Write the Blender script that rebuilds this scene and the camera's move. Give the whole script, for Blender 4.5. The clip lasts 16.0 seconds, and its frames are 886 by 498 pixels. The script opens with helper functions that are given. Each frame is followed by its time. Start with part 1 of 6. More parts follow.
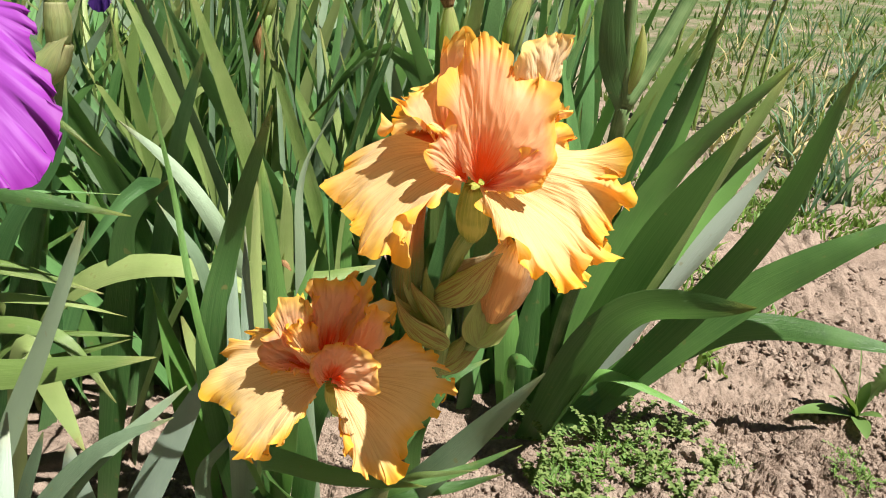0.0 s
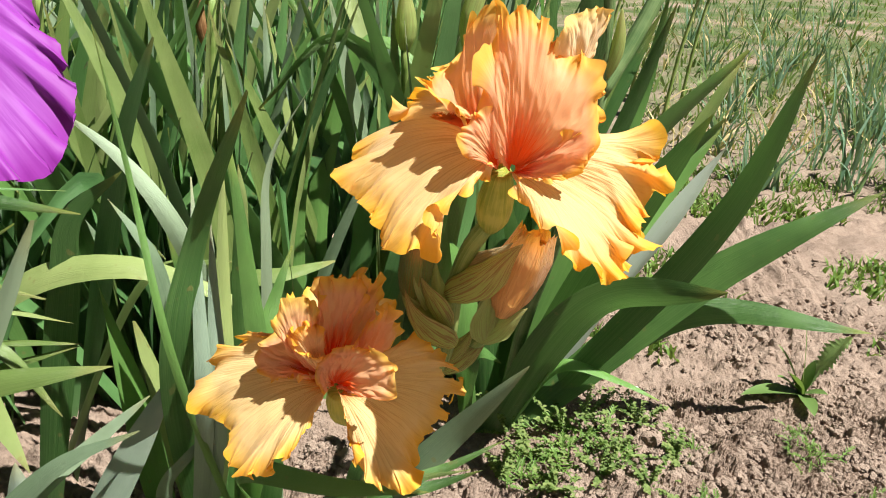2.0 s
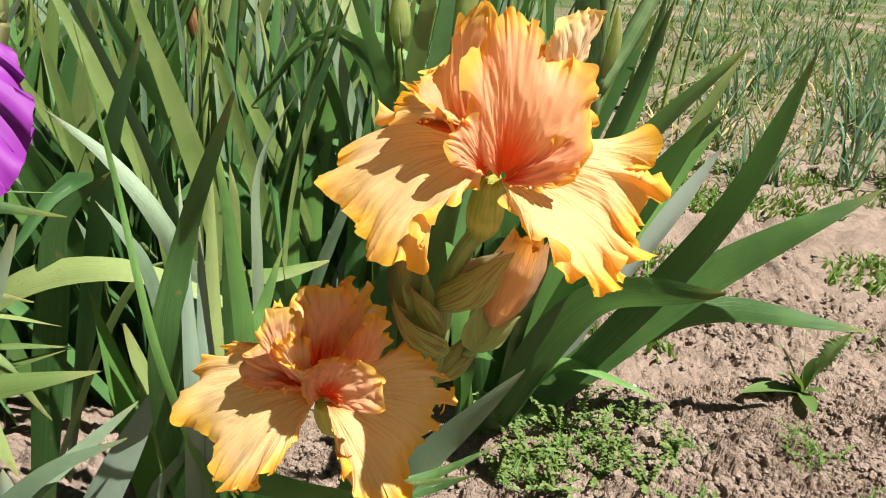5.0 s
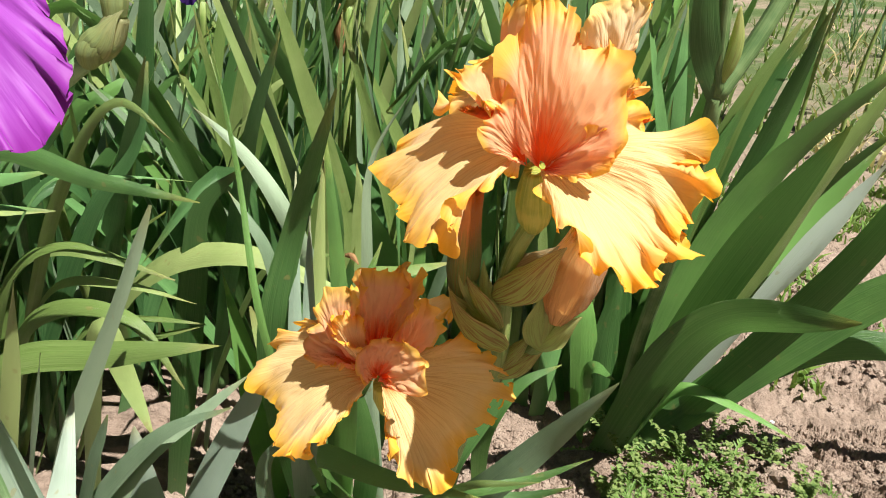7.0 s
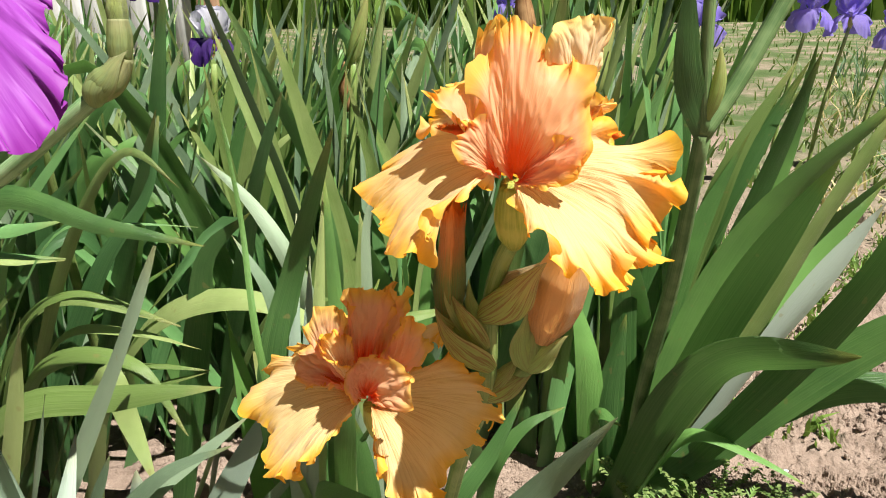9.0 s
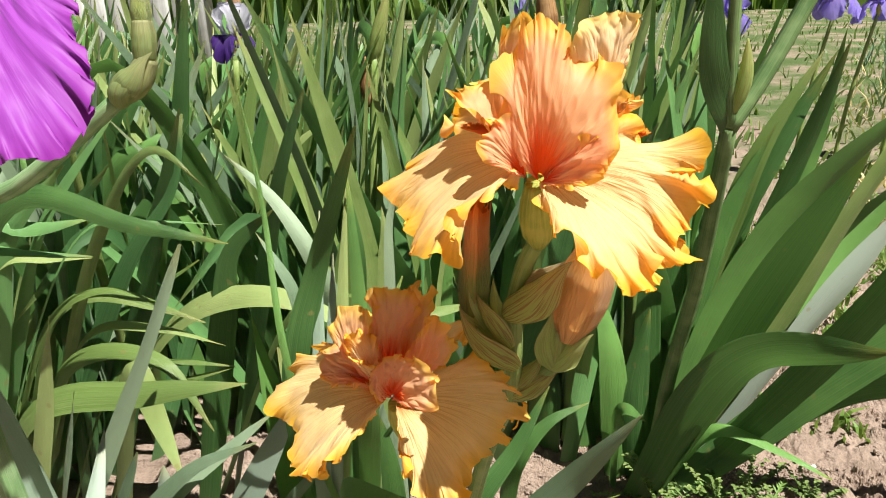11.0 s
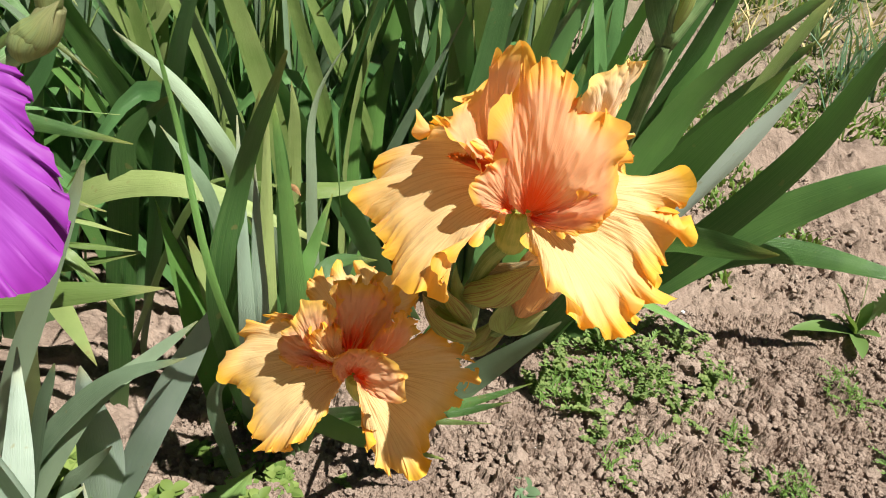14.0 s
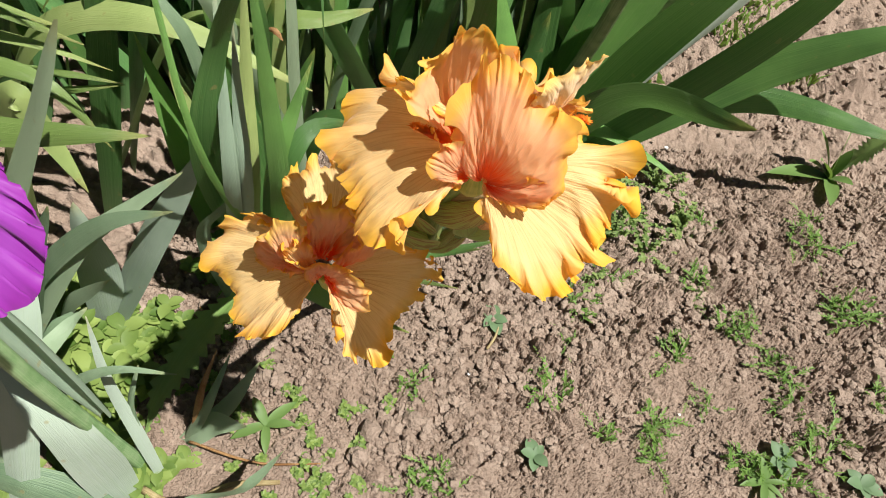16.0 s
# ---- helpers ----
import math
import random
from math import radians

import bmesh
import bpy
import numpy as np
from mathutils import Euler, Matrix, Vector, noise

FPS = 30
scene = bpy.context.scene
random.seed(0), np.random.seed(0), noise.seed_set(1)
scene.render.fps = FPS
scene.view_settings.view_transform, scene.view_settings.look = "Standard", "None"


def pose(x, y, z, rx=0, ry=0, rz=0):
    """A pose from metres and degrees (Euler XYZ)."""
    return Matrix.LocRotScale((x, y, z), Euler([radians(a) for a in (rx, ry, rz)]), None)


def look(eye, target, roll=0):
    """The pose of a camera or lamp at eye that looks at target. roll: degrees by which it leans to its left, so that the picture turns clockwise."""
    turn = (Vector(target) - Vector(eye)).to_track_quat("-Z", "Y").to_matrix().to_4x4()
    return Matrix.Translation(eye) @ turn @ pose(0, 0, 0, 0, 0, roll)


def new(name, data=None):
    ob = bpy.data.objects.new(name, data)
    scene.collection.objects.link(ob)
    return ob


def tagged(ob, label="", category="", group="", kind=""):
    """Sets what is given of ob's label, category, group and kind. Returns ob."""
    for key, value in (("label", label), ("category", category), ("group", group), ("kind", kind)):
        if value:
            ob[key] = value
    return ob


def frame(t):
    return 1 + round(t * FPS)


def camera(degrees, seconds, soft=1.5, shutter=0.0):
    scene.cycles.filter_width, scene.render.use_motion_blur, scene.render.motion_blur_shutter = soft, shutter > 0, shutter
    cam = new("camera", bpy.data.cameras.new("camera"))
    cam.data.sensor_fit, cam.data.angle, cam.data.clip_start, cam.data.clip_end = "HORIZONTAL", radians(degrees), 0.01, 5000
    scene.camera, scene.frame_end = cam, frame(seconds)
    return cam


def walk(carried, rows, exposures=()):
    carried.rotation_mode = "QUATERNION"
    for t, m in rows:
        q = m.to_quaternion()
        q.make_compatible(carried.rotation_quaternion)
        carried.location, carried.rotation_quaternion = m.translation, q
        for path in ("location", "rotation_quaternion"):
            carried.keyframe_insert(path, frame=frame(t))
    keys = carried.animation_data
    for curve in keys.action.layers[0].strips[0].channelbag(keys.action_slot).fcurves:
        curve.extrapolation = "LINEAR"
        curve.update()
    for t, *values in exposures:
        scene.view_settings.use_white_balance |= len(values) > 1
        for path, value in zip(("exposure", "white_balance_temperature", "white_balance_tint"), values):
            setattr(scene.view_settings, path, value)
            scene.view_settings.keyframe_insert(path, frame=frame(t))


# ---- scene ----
cam = camera(62.0, 16.0, soft=1.0)
PATH = [
    (0, (0.047, 0.016, 0.616), (0.006, 1.827, -0.232), 0.9),
    (0.5, (0.036, 0.017, 0.611), (0.032, 1.832, -0.231), 0.9),
    (1, (0.028, 0.023, 0.613), (0.06, 1.835, -0.233), 1.1),
    (1.5, (0.022, 0.028, 0.606), (0.104, 1.838, -0.24), 1.5),
    (2, (0.009, 0.036, 0.606), (0.167, 1.834, -0.255), 2.2),
    (2.5, (0.008, 0.041, 0.606), (0.221, 1.829, -0.263), 2.8),
    (3, (0.005, 0.042, 0.614), (0.258, 1.823, -0.259), 3.1),
    (3.2, (0.007, 0.042, 0.616), (0.262, 1.823, -0.257), 2.9),
    (5.3, (0.017, 0.047, 0.607), (0.122, 1.84, -0.272), 1.6),
    (5.5, (0.022, 0.044, 0.609), (0.04, 1.836, -0.279), 1.0),
    (6, (0.037, 0.041, 0.609), (-0.144, 1.814, -0.301), -0.1),
    (6.5, (0.053, 0.041, 0.607), (-0.206, 1.803, -0.303), -0.7),
    (7, (0.058, 0.04, 0.6), (-0.215, 1.833, -0.243), -0.3),
    (7.5, (0.066, 0.028, 0.593), (-0.233, 1.877, -0.107), -0.3),
    (8, (0.073, 0.023, 0.589), (-0.234, 1.879, -0.089), -0.6),
    (8.5, (0.074, 0.023, 0.587), (-0.237, 1.877, -0.093), -1.2),
    (9, (0.073, 0.025, 0.586), (-0.246, 1.878, -0.095), -1.5),
    (11.5, (0.07, 0.027, 0.59), (-0.312, 1.861, -0.111), -2.4),
    (12, (0.064, 0.019, 0.593), (-0.313, 1.853, -0.111), -2.1),
    (12.5, (0.053, 0.022, 0.598), (-0.256, 1.848, -0.159), -1.1),
    (13, (0.043, 0.033, 0.606), (-0.108, 1.823, -0.273), 0.8),
    (13.5, (0.032, 0.056, 0.631), (-0.035, 1.779, -0.382), 2.0),
    (14, (0.028, 0.068, 0.661), (0.013, 1.679, -0.524), 3.4),
    (14.5, (0.037, 0.074, 0.701), (0.074, 1.487, -0.713), 5.7),
    (15, (0.033, 0.089, 0.723), (0.101, 1.346, -0.831), 7.7),
    (15.5, (0.035, 0.095, 0.736), (0.109, 1.294, -0.863), 9.0),
    (16, (0.036, 0.102, 0.723), (0.088, 1.289, -0.886), 8.6),
]
walk(cam, [(t, look(eye, target, roll)) for t, eye, target, roll in PATH], [(0.0, 1.18), (2.5, 1.16), (5.5, 1.11), (8.0, 1.20), (12.5, 1.16), (14.6, 0.94), (16.0, 0.88)])

# ---- light ----
world = bpy.data.worlds.new("sky")
scene.world = world
world.use_nodes = True
wn = world.node_tree
bg = wn.nodes["Background"]
sky = wn.nodes.new("ShaderNodeTexSky")
sky.sky_type = "NISHITA"
sky.sun_disc = False
TO_SUN = Vector((0.47, -0.25, 1.0)).normalized()
sky.sun_elevation = math.asin(TO_SUN.z)
sky.sun_rotation = math.atan2(TO_SUN.x, TO_SUN.y)
wn.links.new(sky.outputs[0], bg.inputs[0])
bg.inputs[1].default_value = 0.011
sun = new("sun", bpy.data.lights.new("sun", "SUN"))
sun.data.energy, sun.data.angle, sun.data.color = 5.0, radians(0.53), (1.0, 0.965, 0.90)
sun.matrix_world = look(TO_SUN * 20, (0, 0, 0))


# ---- materials ----
class Nodes:
    """A short hand for node materials."""

    def __init__(self, name):
        self.mat = bpy.data.materials.new(name)
        self.mat.use_nodes = True
        self.tree = self.mat.node_tree
        self.tree.nodes.clear()
        self.out = self.tree.nodes.new("ShaderNodeOutputMaterial")

    def add(self, kind, inputs=None, **settings):
        n = self.tree.nodes.new("ShaderNode" + kind)
        if "operation" in settings:
            n.operation = settings["operation"]
        if "blend_type" in settings:
            n.data_type, n.blend_type = "RGBA", settings["blend_type"]
        for k, v in (inputs or {}).items():
            if isinstance(v, bpy.types.NodeSocket):
                self.tree.links.new(v, n.inputs[k])
            else:
                n.inputs[k].default_value = v
        return n

    def math(self, op, a, b=0.0, c=0.0):
        return self.add("Math", {0: a, 1: b, 2: c}, operation=op).outputs[0]

    def mix(self, f, a, b, blend="MIX"):
        n = self.add("Mix", {0: f, 6: a, 7: b}, blend_type=blend)
        return n.outputs[2]

    def ramp(self, f, stops):
        n = self.add("ValToRGB", {0: f})
        e = n.color_ramp.elements
        while len(e) < len(stops):
            e.new(0.5)
        for q, (p, c) in zip(e, stops):
            q.position = p
            q.color = (*c, 1) if len(c) == 3 else c
        return n.outputs[0]

    def noise(self, vec, scale, detail=3.0, rough=0.5):
        n = self.add("TexNoise", {"Scale": scale, "Detail": detail, "Roughness": rough})
        if vec is not None:
            self.tree.links.new(vec, n.inputs["Vector"])
        return n.outputs[0]

    def scaled(self, vec, s, add=(0, 0, 0)):
        m = self.add("Mapping", {0: vec, 1: add, 3: s})
        return m.outputs[0]

    def done(self, shader):
        self.tree.links.new(shader, self.out.inputs[0])
        return self.mat


def rgb(r, g, b):
    return (r, g, b, 1.0)


def leaf_material(name, dark, light, yellow, trans=0.3, rough=0.29):
    """Sword leaf: parallel ribs, a waxy bloom, drying tips; each of its two skins lets half of the sun through."""
    n = Nodes(name)
    uv = n.add("TexCoord").outputs["UV"]
    obj = n.add("TexCoord").outputs["Object"]
    rnd = n.add("ObjectInfo").outputs["Random"]
    ribs = n.noise(n.scaled(uv, (34, 1.3, 1)), 1.0, 4, 0.6)
    fine = n.noise(n.scaled(uv, (110, 6, 1)), 1.0, 2)
    blot = n.noise(obj, 24.0, 4, 0.6)
    tone = n.math("ADD", n.math("MULTIPLY", blot, 0.42), n.math("MULTIPLY", rnd, 0.58))
    col = n.mix(n.ramp(tone, [(0.36, (0, 0, 0)), (0.70, (1, 1, 1))]), dark, light)
    col = n.mix(n.math("MULTIPLY", n.ramp(ribs, [(0.40, (0, 0, 0)), (0.64, (1, 1, 1))]), 0.40), col, n.mix(0.5, light, rgb(0.28, 0.42, 0.17)))
    sep = n.add("SeparateXYZ", {0: uv})
    tip = n.math("ADD", sep.outputs[1], n.math("MULTIPLY", n.math("SUBTRACT", ribs, 0.5), 0.10))
    col = n.mix(n.math("MULTIPLY", n.ramp(tip, [(0.90, (0, 0, 0)), (0.99, (1, 1, 1))]), 0.55), col, yellow)
    root = n.ramp(sep.outputs[1], [(0.02, (1, 1, 1)), (0.16, (0, 0, 0))])
    col = n.mix(n.math("MULTIPLY", root, 0.25), col, rgb(0.20, 0.24, 0.12))
    spot = n.ramp(n.noise(obj, 95.0, 1), [(0.72, (0, 0, 0)), (0.76, (1, 1, 1))])
    col = n.mix(n.math("MULTIPLY", spot, 0.5), col, rgb(0.30, 0.24, 0.09))
    bump = n.add("Bump", {"Strength": 0.6, "Distance": 0.0009, "Height": n.math("ADD", ribs, n.math("MULTIPLY", fine, 0.4))})
    p = n.add("BsdfPrincipled", {"Base Color": col, "Roughness": n.math("ADD", rough, n.math("MULTIPLY", blot, 0.14)), "Normal": bump.outputs[0], "Specular IOR Level": 0.6})
    glow = n.add("Gamma", {0: n.mix(0.45, col, rgb(0.22, 0.50, 0.08)), 1: 0.5}).outputs[0]
    tr = n.add("BsdfTranslucent", {"Color": glow, "Normal": bump.outputs[0]})
    return n.done(n.add("MixShader", {0: trans, 1: p.outputs[0], 2: tr.outputs[0]}).outputs[0])


def petal_material(name, middle, edge, throat, vein, trans=0.66, edge_at=(0.60, 0.98), throat_at=(0.10, 0.42), vein_amount=0.35, relief=0.9):
    """Ruffled petal: fan veins, a paler or darker rim and a deeper throat, as pigment; thin enough to glow."""
    n = Nodes(name)
    tc = n.add("TexCoord")
    uv, obj = tc.outputs["UV"], tc.outputs["Object"]
    sep = n.add("SeparateXYZ", {0: uv})
    across, along = sep.outputs[0], sep.outputs[1]
    fan = n.noise(n.scaled(uv, (84, 4.5, 1)), 1.0, 3, 0.55)
    fine = n.noise(n.scaled(uv, (210, 5, 1)), 1.0, 2)
    blot = n.noise(obj, 60.0, 3)
    side = n.math("MULTIPLY", n.math("ABSOLUTE", n.math("SUBTRACT", across, 0.5)), 2.0)
    rim = n.math("ADD", along, n.math("MULTIPLY", n.math("SUBTRACT", blot, 0.5), 0.30))
    col = n.mix(n.ramp(rim, [(edge_at[0], (0, 0, 0)), (edge_at[1], (1, 1, 1))]), middle, edge)
    tt = n.math("ADD", along, n.math("MULTIPLY", n.math("SUBTRACT", fan, 0.5), 0.35))
    tt = n.math("ADD", tt, n.math("MULTIPLY", side, 0.12))
    col = n.mix(n.ramp(tt, [(throat_at[0], (1, 1, 1)), (throat_at[1], (0, 0, 0))]), col, throat)
    hair = n.noise(n.scaled(uv, (150, 1.6, 1)), 1.0, 3, 0.6)
    lines = n.ramp(hair, [(0.50, (0, 0, 0)), (0.58, (1, 1, 1))])
    fade = n.ramp(along, [(0.30, (1, 1, 1)), (0.85, (0.18, 0.18, 0.18))])
    col = n.mix(n.math("MULTIPLY", n.math("MULTIPLY", lines, fade), vein_amount), col, vein)
    hgt = n.math("ADD", fan, n.math("ADD", n.math("MULTIPLY", fine, 0.5), n.math("MULTIPLY", hair, 0.8)))
    bump = n.add("Bump", {"Strength": relief, "Distance": 0.0010, "Height": hgt})
    p = n.add("BsdfPrincipled", {"Base Color": col, "Roughness": 0.55, "Normal": bump.outputs[0], "Specular IOR Level": 0.3, "Sheen Weight": 0.15})
    tr = n.add("BsdfTranslucent", {"Color": n.add("Gamma", {0: col, 1: 1.3}).outputs[0], "Normal": bump.outputs[0]})
    return n.done(n.add("MixShader", {0: trans, 1: p.outputs[0], 2: tr.outputs[0]}).outputs[0])


def plain_plant(name, a, b, rough=0.5, trans=0.15, scale=60.0, streak=True):
    n = Nodes(name)
    tc = n.add("TexCoord")
    v = n.noise(n.scaled(tc.outputs["UV"], (34, 1.6, 1)) if streak else tc.outputs["Object"], 1.0 if streak else scale, 4, 0.6)
    blot = n.noise(tc.outputs["Object"], scale, 3)
    f = n.ramp(n.math("ADD", n.math("MULTIPLY", v, 0.5), n.math("MULTIPLY", blot, 0.5)), [(0.43, (0, 0, 0)), (0.57, (1, 1, 1))])
    col = n.mix(f, a, b)
    bump = n.add("Bump", {"Strength": 0.7, "Distance": 0.0008, "Height": v})
    p = n.add("BsdfPrincipled", {"Base Color": col, "Roughness": rough, "Normal": bump.outputs[0], "Specular IOR Level": 0.35})
    tr = n.add("BsdfTranslucent", {"Color": col})
    return n.done(n.add("MixShader", {0: trans, 1: p.outputs[0], 2: tr.outputs[0]}).outputs[0])


def spathe_material(name, green, vein, rim, veined):
    """Green wrap with fine brown veins, dry and papery towards its rim and point."""
    n = Nodes(name)
    tc = n.add("TexCoord")
    uv = tc.outputs["UV"]
    sep = n.add("SeparateXYZ", {0: uv})
    side = n.math("MULTIPLY", n.math("ABSOLUTE", n.math("SUBTRACT", sep.outputs[0], 0.5)), 2.0)
    lines = n.noise(n.scaled(uv, (42, 1.6, 1)), 1.0, 3, 0.6)
    broad = n.noise(n.scaled(uv, (16, 2.0, 1)), 1.0, 3)
    blot = n.noise(tc.outputs["Object"], 130.0, 3)
    col = n.mix(n.ramp(broad, [(0.35, (0, 0, 0)), (0.65, (1, 1, 1))]), green, n.mix(0.35, green, rgb(0.5, 0.5, 0.15)))
    far = n.math("ADD", n.math("MULTIPLY", sep.outputs[1], 0.7), n.math("MULTIPLY", blot, 0.5))
    dry = n.math("MAXIMUM", n.ramp(far, [(0.62, (0, 0, 0)), (0.92, (1, 1, 1))]), n.ramp(side, [(0.84, (0, 0, 0)), (1.0, (1, 1, 1))]))
    col = n.mix(n.math("MULTIPLY", dry, 0.45), col, rim)
    col = n.mix(n.math("MULTIPLY", n.ramp(lines, [(0.50, (0, 0, 0)), (0.56, (1, 1, 1))]), veined), col, vein)
    bump = n.add("Bump", {"Strength": 0.8, "Distance": 0.0008, "Height": lines})
    p = n.add("BsdfPrincipled", {"Base Color": col, "Roughness": 0.5, "Normal": bump.outputs[0], "Specular IOR Level": 0.35})
    tr = n.add("BsdfTranslucent", {"Color": col})
    return n.done(n.add("MixShader", {0: 0.55, 1: p.outputs[0], 2: tr.outputs[0]}).outputs[0])


def small_leaf_material(name, a, b, trans=0.3, rough=0.5):
    """Weeds and far blades, varied leaf by leaf."""
    n = Nodes(name)
    isl = n.add("NewGeometry").outputs["Random Per Island"]
    blot = n.noise(n.add("TexCoord").outputs["Object"], 40.0, 3)
    f = n.math("ADD", n.math("MULTIPLY", isl, 0.7), n.math("MULTIPLY", blot, 0.3))
    col = n.mix(f, a, b)
    p = n.add("BsdfPrincipled", {"Base Color": col, "Roughness": rough, "Specular IOR Level": 0.35})
    tr = n.add("BsdfTranslucent", {"Color": n.mix(0.4, col, rgb(0.35, 0.5, 0.06))})
    return n.done(n.add("MixShader", {0: trans, 1: p.outputs[0], 2: tr.outputs[0]}).outputs[0])


def soil_material(name, clod=False):
    n = Nodes(name)
    obj = n.add("TexCoord").outputs["Object"]
    big = n.noise(obj, 5.0, 5, 0.6)
    mid = n.noise(obj, 55.0, 6, 0.7)
    fine = n.noise(obj, 420.0, 4, 0.7)
    col = n.ramp(n.math("ADD", n.math("MULTIPLY", mid, 0.6), n.math("MULTIPLY", big, 0.4)),
                 [(0.30, (0.180, 0.130, 0.099)), (0.50, (0.304, 0.229, 0.180)), (0.70, (0.420, 0.328, 0.264))])
    col = n.mix(n.math("MULTIPLY", n.ramp(fine, [(0.35, (1, 1, 1)), (0.62, (0, 0, 0))]), 0.25), col, rgb(0.13, 0.090, 0.066))
    if clod:
        isl = n.add("NewGeometry").outputs["Random Per Island"]
        col = n.mix(n.math("MULTIPLY", isl, 0.5), col, rgb(0.390, 0.310, 0.252))
    else:
        far = n.add("SeparateXYZ", {0: obj}).outputs[1]
        green = n.math("MULTIPLY", n.ramp(n.math("MULTIPLY", far, 0.1), [(0.15, (0, 0, 0)), (0.32, (1, 1, 1))]),
                       n.ramp(n.noise(obj, 2.6, 6, 0.7), [(0.36, (0, 0, 0)), (0.55, (0.95, 0.95, 0.95))]))
        col = n.mix(green, col, n.mix(n.noise(obj, 9.0, 4), rgb(0.038, 0.078, 0.022), rgb(0.098, 0.138, 0.048)))
    bump = n.add("Bump", {"Strength": 1.0, "Distance": 0.0028, "Height": n.math("ADD", n.math("MULTIPLY", mid, 0.8), n.math("ADD", fine, n.math("MULTIPLY", n.noise(obj, 190.0, 3, 0.6), 1.2)))})
    p = n.add("BsdfPrincipled", {"Base Color": col, "Roughness": 0.95, "Normal": bump.outputs[0], "Specular IOR Level": 0.1})
    return n.done(p.outputs[0])


GREEN = leaf_material("iris_leaf_green", rgb(0.046, 0.128, 0.034), rgb(0.178, 0.362, 0.090), rgb(0.40, 0.37, 0.08), 0.48)
BLUE = leaf_material("iris_leaf_glaucous", rgb(0.110, 0.180, 0.110), rgb(0.320, 0.420, 0.280), rgb(0.36, 0.34, 0.12), 0.30, 0.45)
LIME = leaf_material("iris_leaf_yellow_green", rgb(0.140, 0.220, 0.050), rgb(0.400, 0.480, 0.180), rgb(0.50, 0.44, 0.16), 0.42)
PALE_LEAF = leaf_material("iris_leaf_pale_grey", rgb(0.240, 0.330, 0.250), rgb(0.420, 0.500, 0.430), rgb(0.50, 0.46, 0.22), 0.25, 0.45)
BACK = leaf_material("iris_leaf_back", rgb(0.040, 0.125, 0.040), rgb(0.180, 0.385, 0.130), rgb(0.38, 0.36, 0.10), 0.38)
STALK = plain_plant("iris_stalk", rgb(0.17, 0.27, 0.06), rgb(0.30, 0.38, 0.12), 0.4)
PALE_STALK = plain_plant("pale_stalk", rgb(0.18, 0.32, 0.13), rgb(0.30, 0.44, 0.22), 0.5)
DULL_STALK = plain_plant("dull_stalk", rgb(0.09, 0.17, 0.055), rgb(0.17, 0.26, 0.10), 0.5)
OVARY = plain_plant("ovary_green", rgb(0.27, 0.34, 0.05), rgb(0.50, 0.50, 0.11), 0.4, 0.3)
SPATHE = spathe_material("spathe_papery", rgb(0.50, 0.60, 0.18), rgb(0.32, 0.11, 0.06), rgb(0.70, 0.46, 0.26), 0.62)
BUD_GREEN = spathe_material("bud_green", rgb(0.46, 0.60, 0.20), rgb(0.30, 0.24, 0.09), rgb(0.66, 0.58, 0.28), 0.35)
BUD_PALE = spathe_material("bud_pale_green", rgb(0.36, 0.46, 0.20), rgb(0.24, 0.28, 0.10), rgb(0.55, 0.46, 0.28), 0.35)
BUD_TIP = petal_material("bud_tip_violet", rgb(0.36, 0.42, 0.12), rgb(0.12, 0.06, 0.42), rgb(0.36, 0.46, 0.14), rgb(0.20, 0.28, 0.08), trans=0.3, edge_at=(0.45, 0.70))
DRY = plain_plant("dry_brown", rgb(0.20, 0.09, 0.03), rgb(0.42, 0.25, 0.11), 0.7, 0.2)
DRY_TIP = plain_plant("dry_straw", rgb(0.30, 0.22, 0.10), rgb(0.50, 0.41, 0.22), 0.7, 0.3)
FALL = petal_material("fall_apricot", rgb(0.95, 0.68, 0.32), rgb(0.94, 0.54, 0.05), rgb(0.88, 0.20, 0.010), rgb(0.60, 0.25, 0.05), trans=0.48, edge_at=(0.78, 1.0), throat_at=(0.10, 0.30), vein_amount=0.45, relief=0.55)
STANDARD = petal_material("standard_peach", rgb(0.97, 0.57, 0.30), rgb(0.95, 0.60, 0.11), rgb(0.94, 0.15, 0.006), rgb(0.94, 0.60, 0.36), edge_at=(0.80, 0.98), throat_at=(0.24, 0.50), vein_amount=0.10, relief=0.22, trans=0.56)
# Standard without its throat; sunlight on the fold is put into the paler colour.
STANDARD_TOP = petal_material("standard_sunlit_top", rgb(0.98, 0.74, 0.42), rgb(0.96, 0.66, 0.18), rgb(0.98, 0.68, 0.38), rgb(0.96, 0.66, 0.40), edge_at=(0.76, 0.98), vein_amount=0.08, relief=0.22, trans=0.34)
BUD_PETAL = petal_material("bud_orange", rgb(0.85, 0.36, 0.10), rgb(0.86, 0.24, 0.015), rgb(0.25, 0.35, 0.09), rgb(0.55, 0.20, 0.05), trans=0.4, edge_at=(0.88, 1.0), throat_at=(0.58, 0.84), vein_amount=0.3)
BUD_FOLD = petal_material("folded_apricot", rgb(0.92, 0.58, 0.22), rgb(0.93, 0.52, 0.08), rgb(0.80, 0.52, 0.20), rgb(0.62, 0.28, 0.08), trans=0.45, edge_at=(0.85, 1.0), vein_amount=0.4)
BEARD = plain_plant("beard_orange", rgb(0.80, 0.10, 0.004), rgb(0.86, 0.22, 0.01), 0.7, 0.2, 90, False)
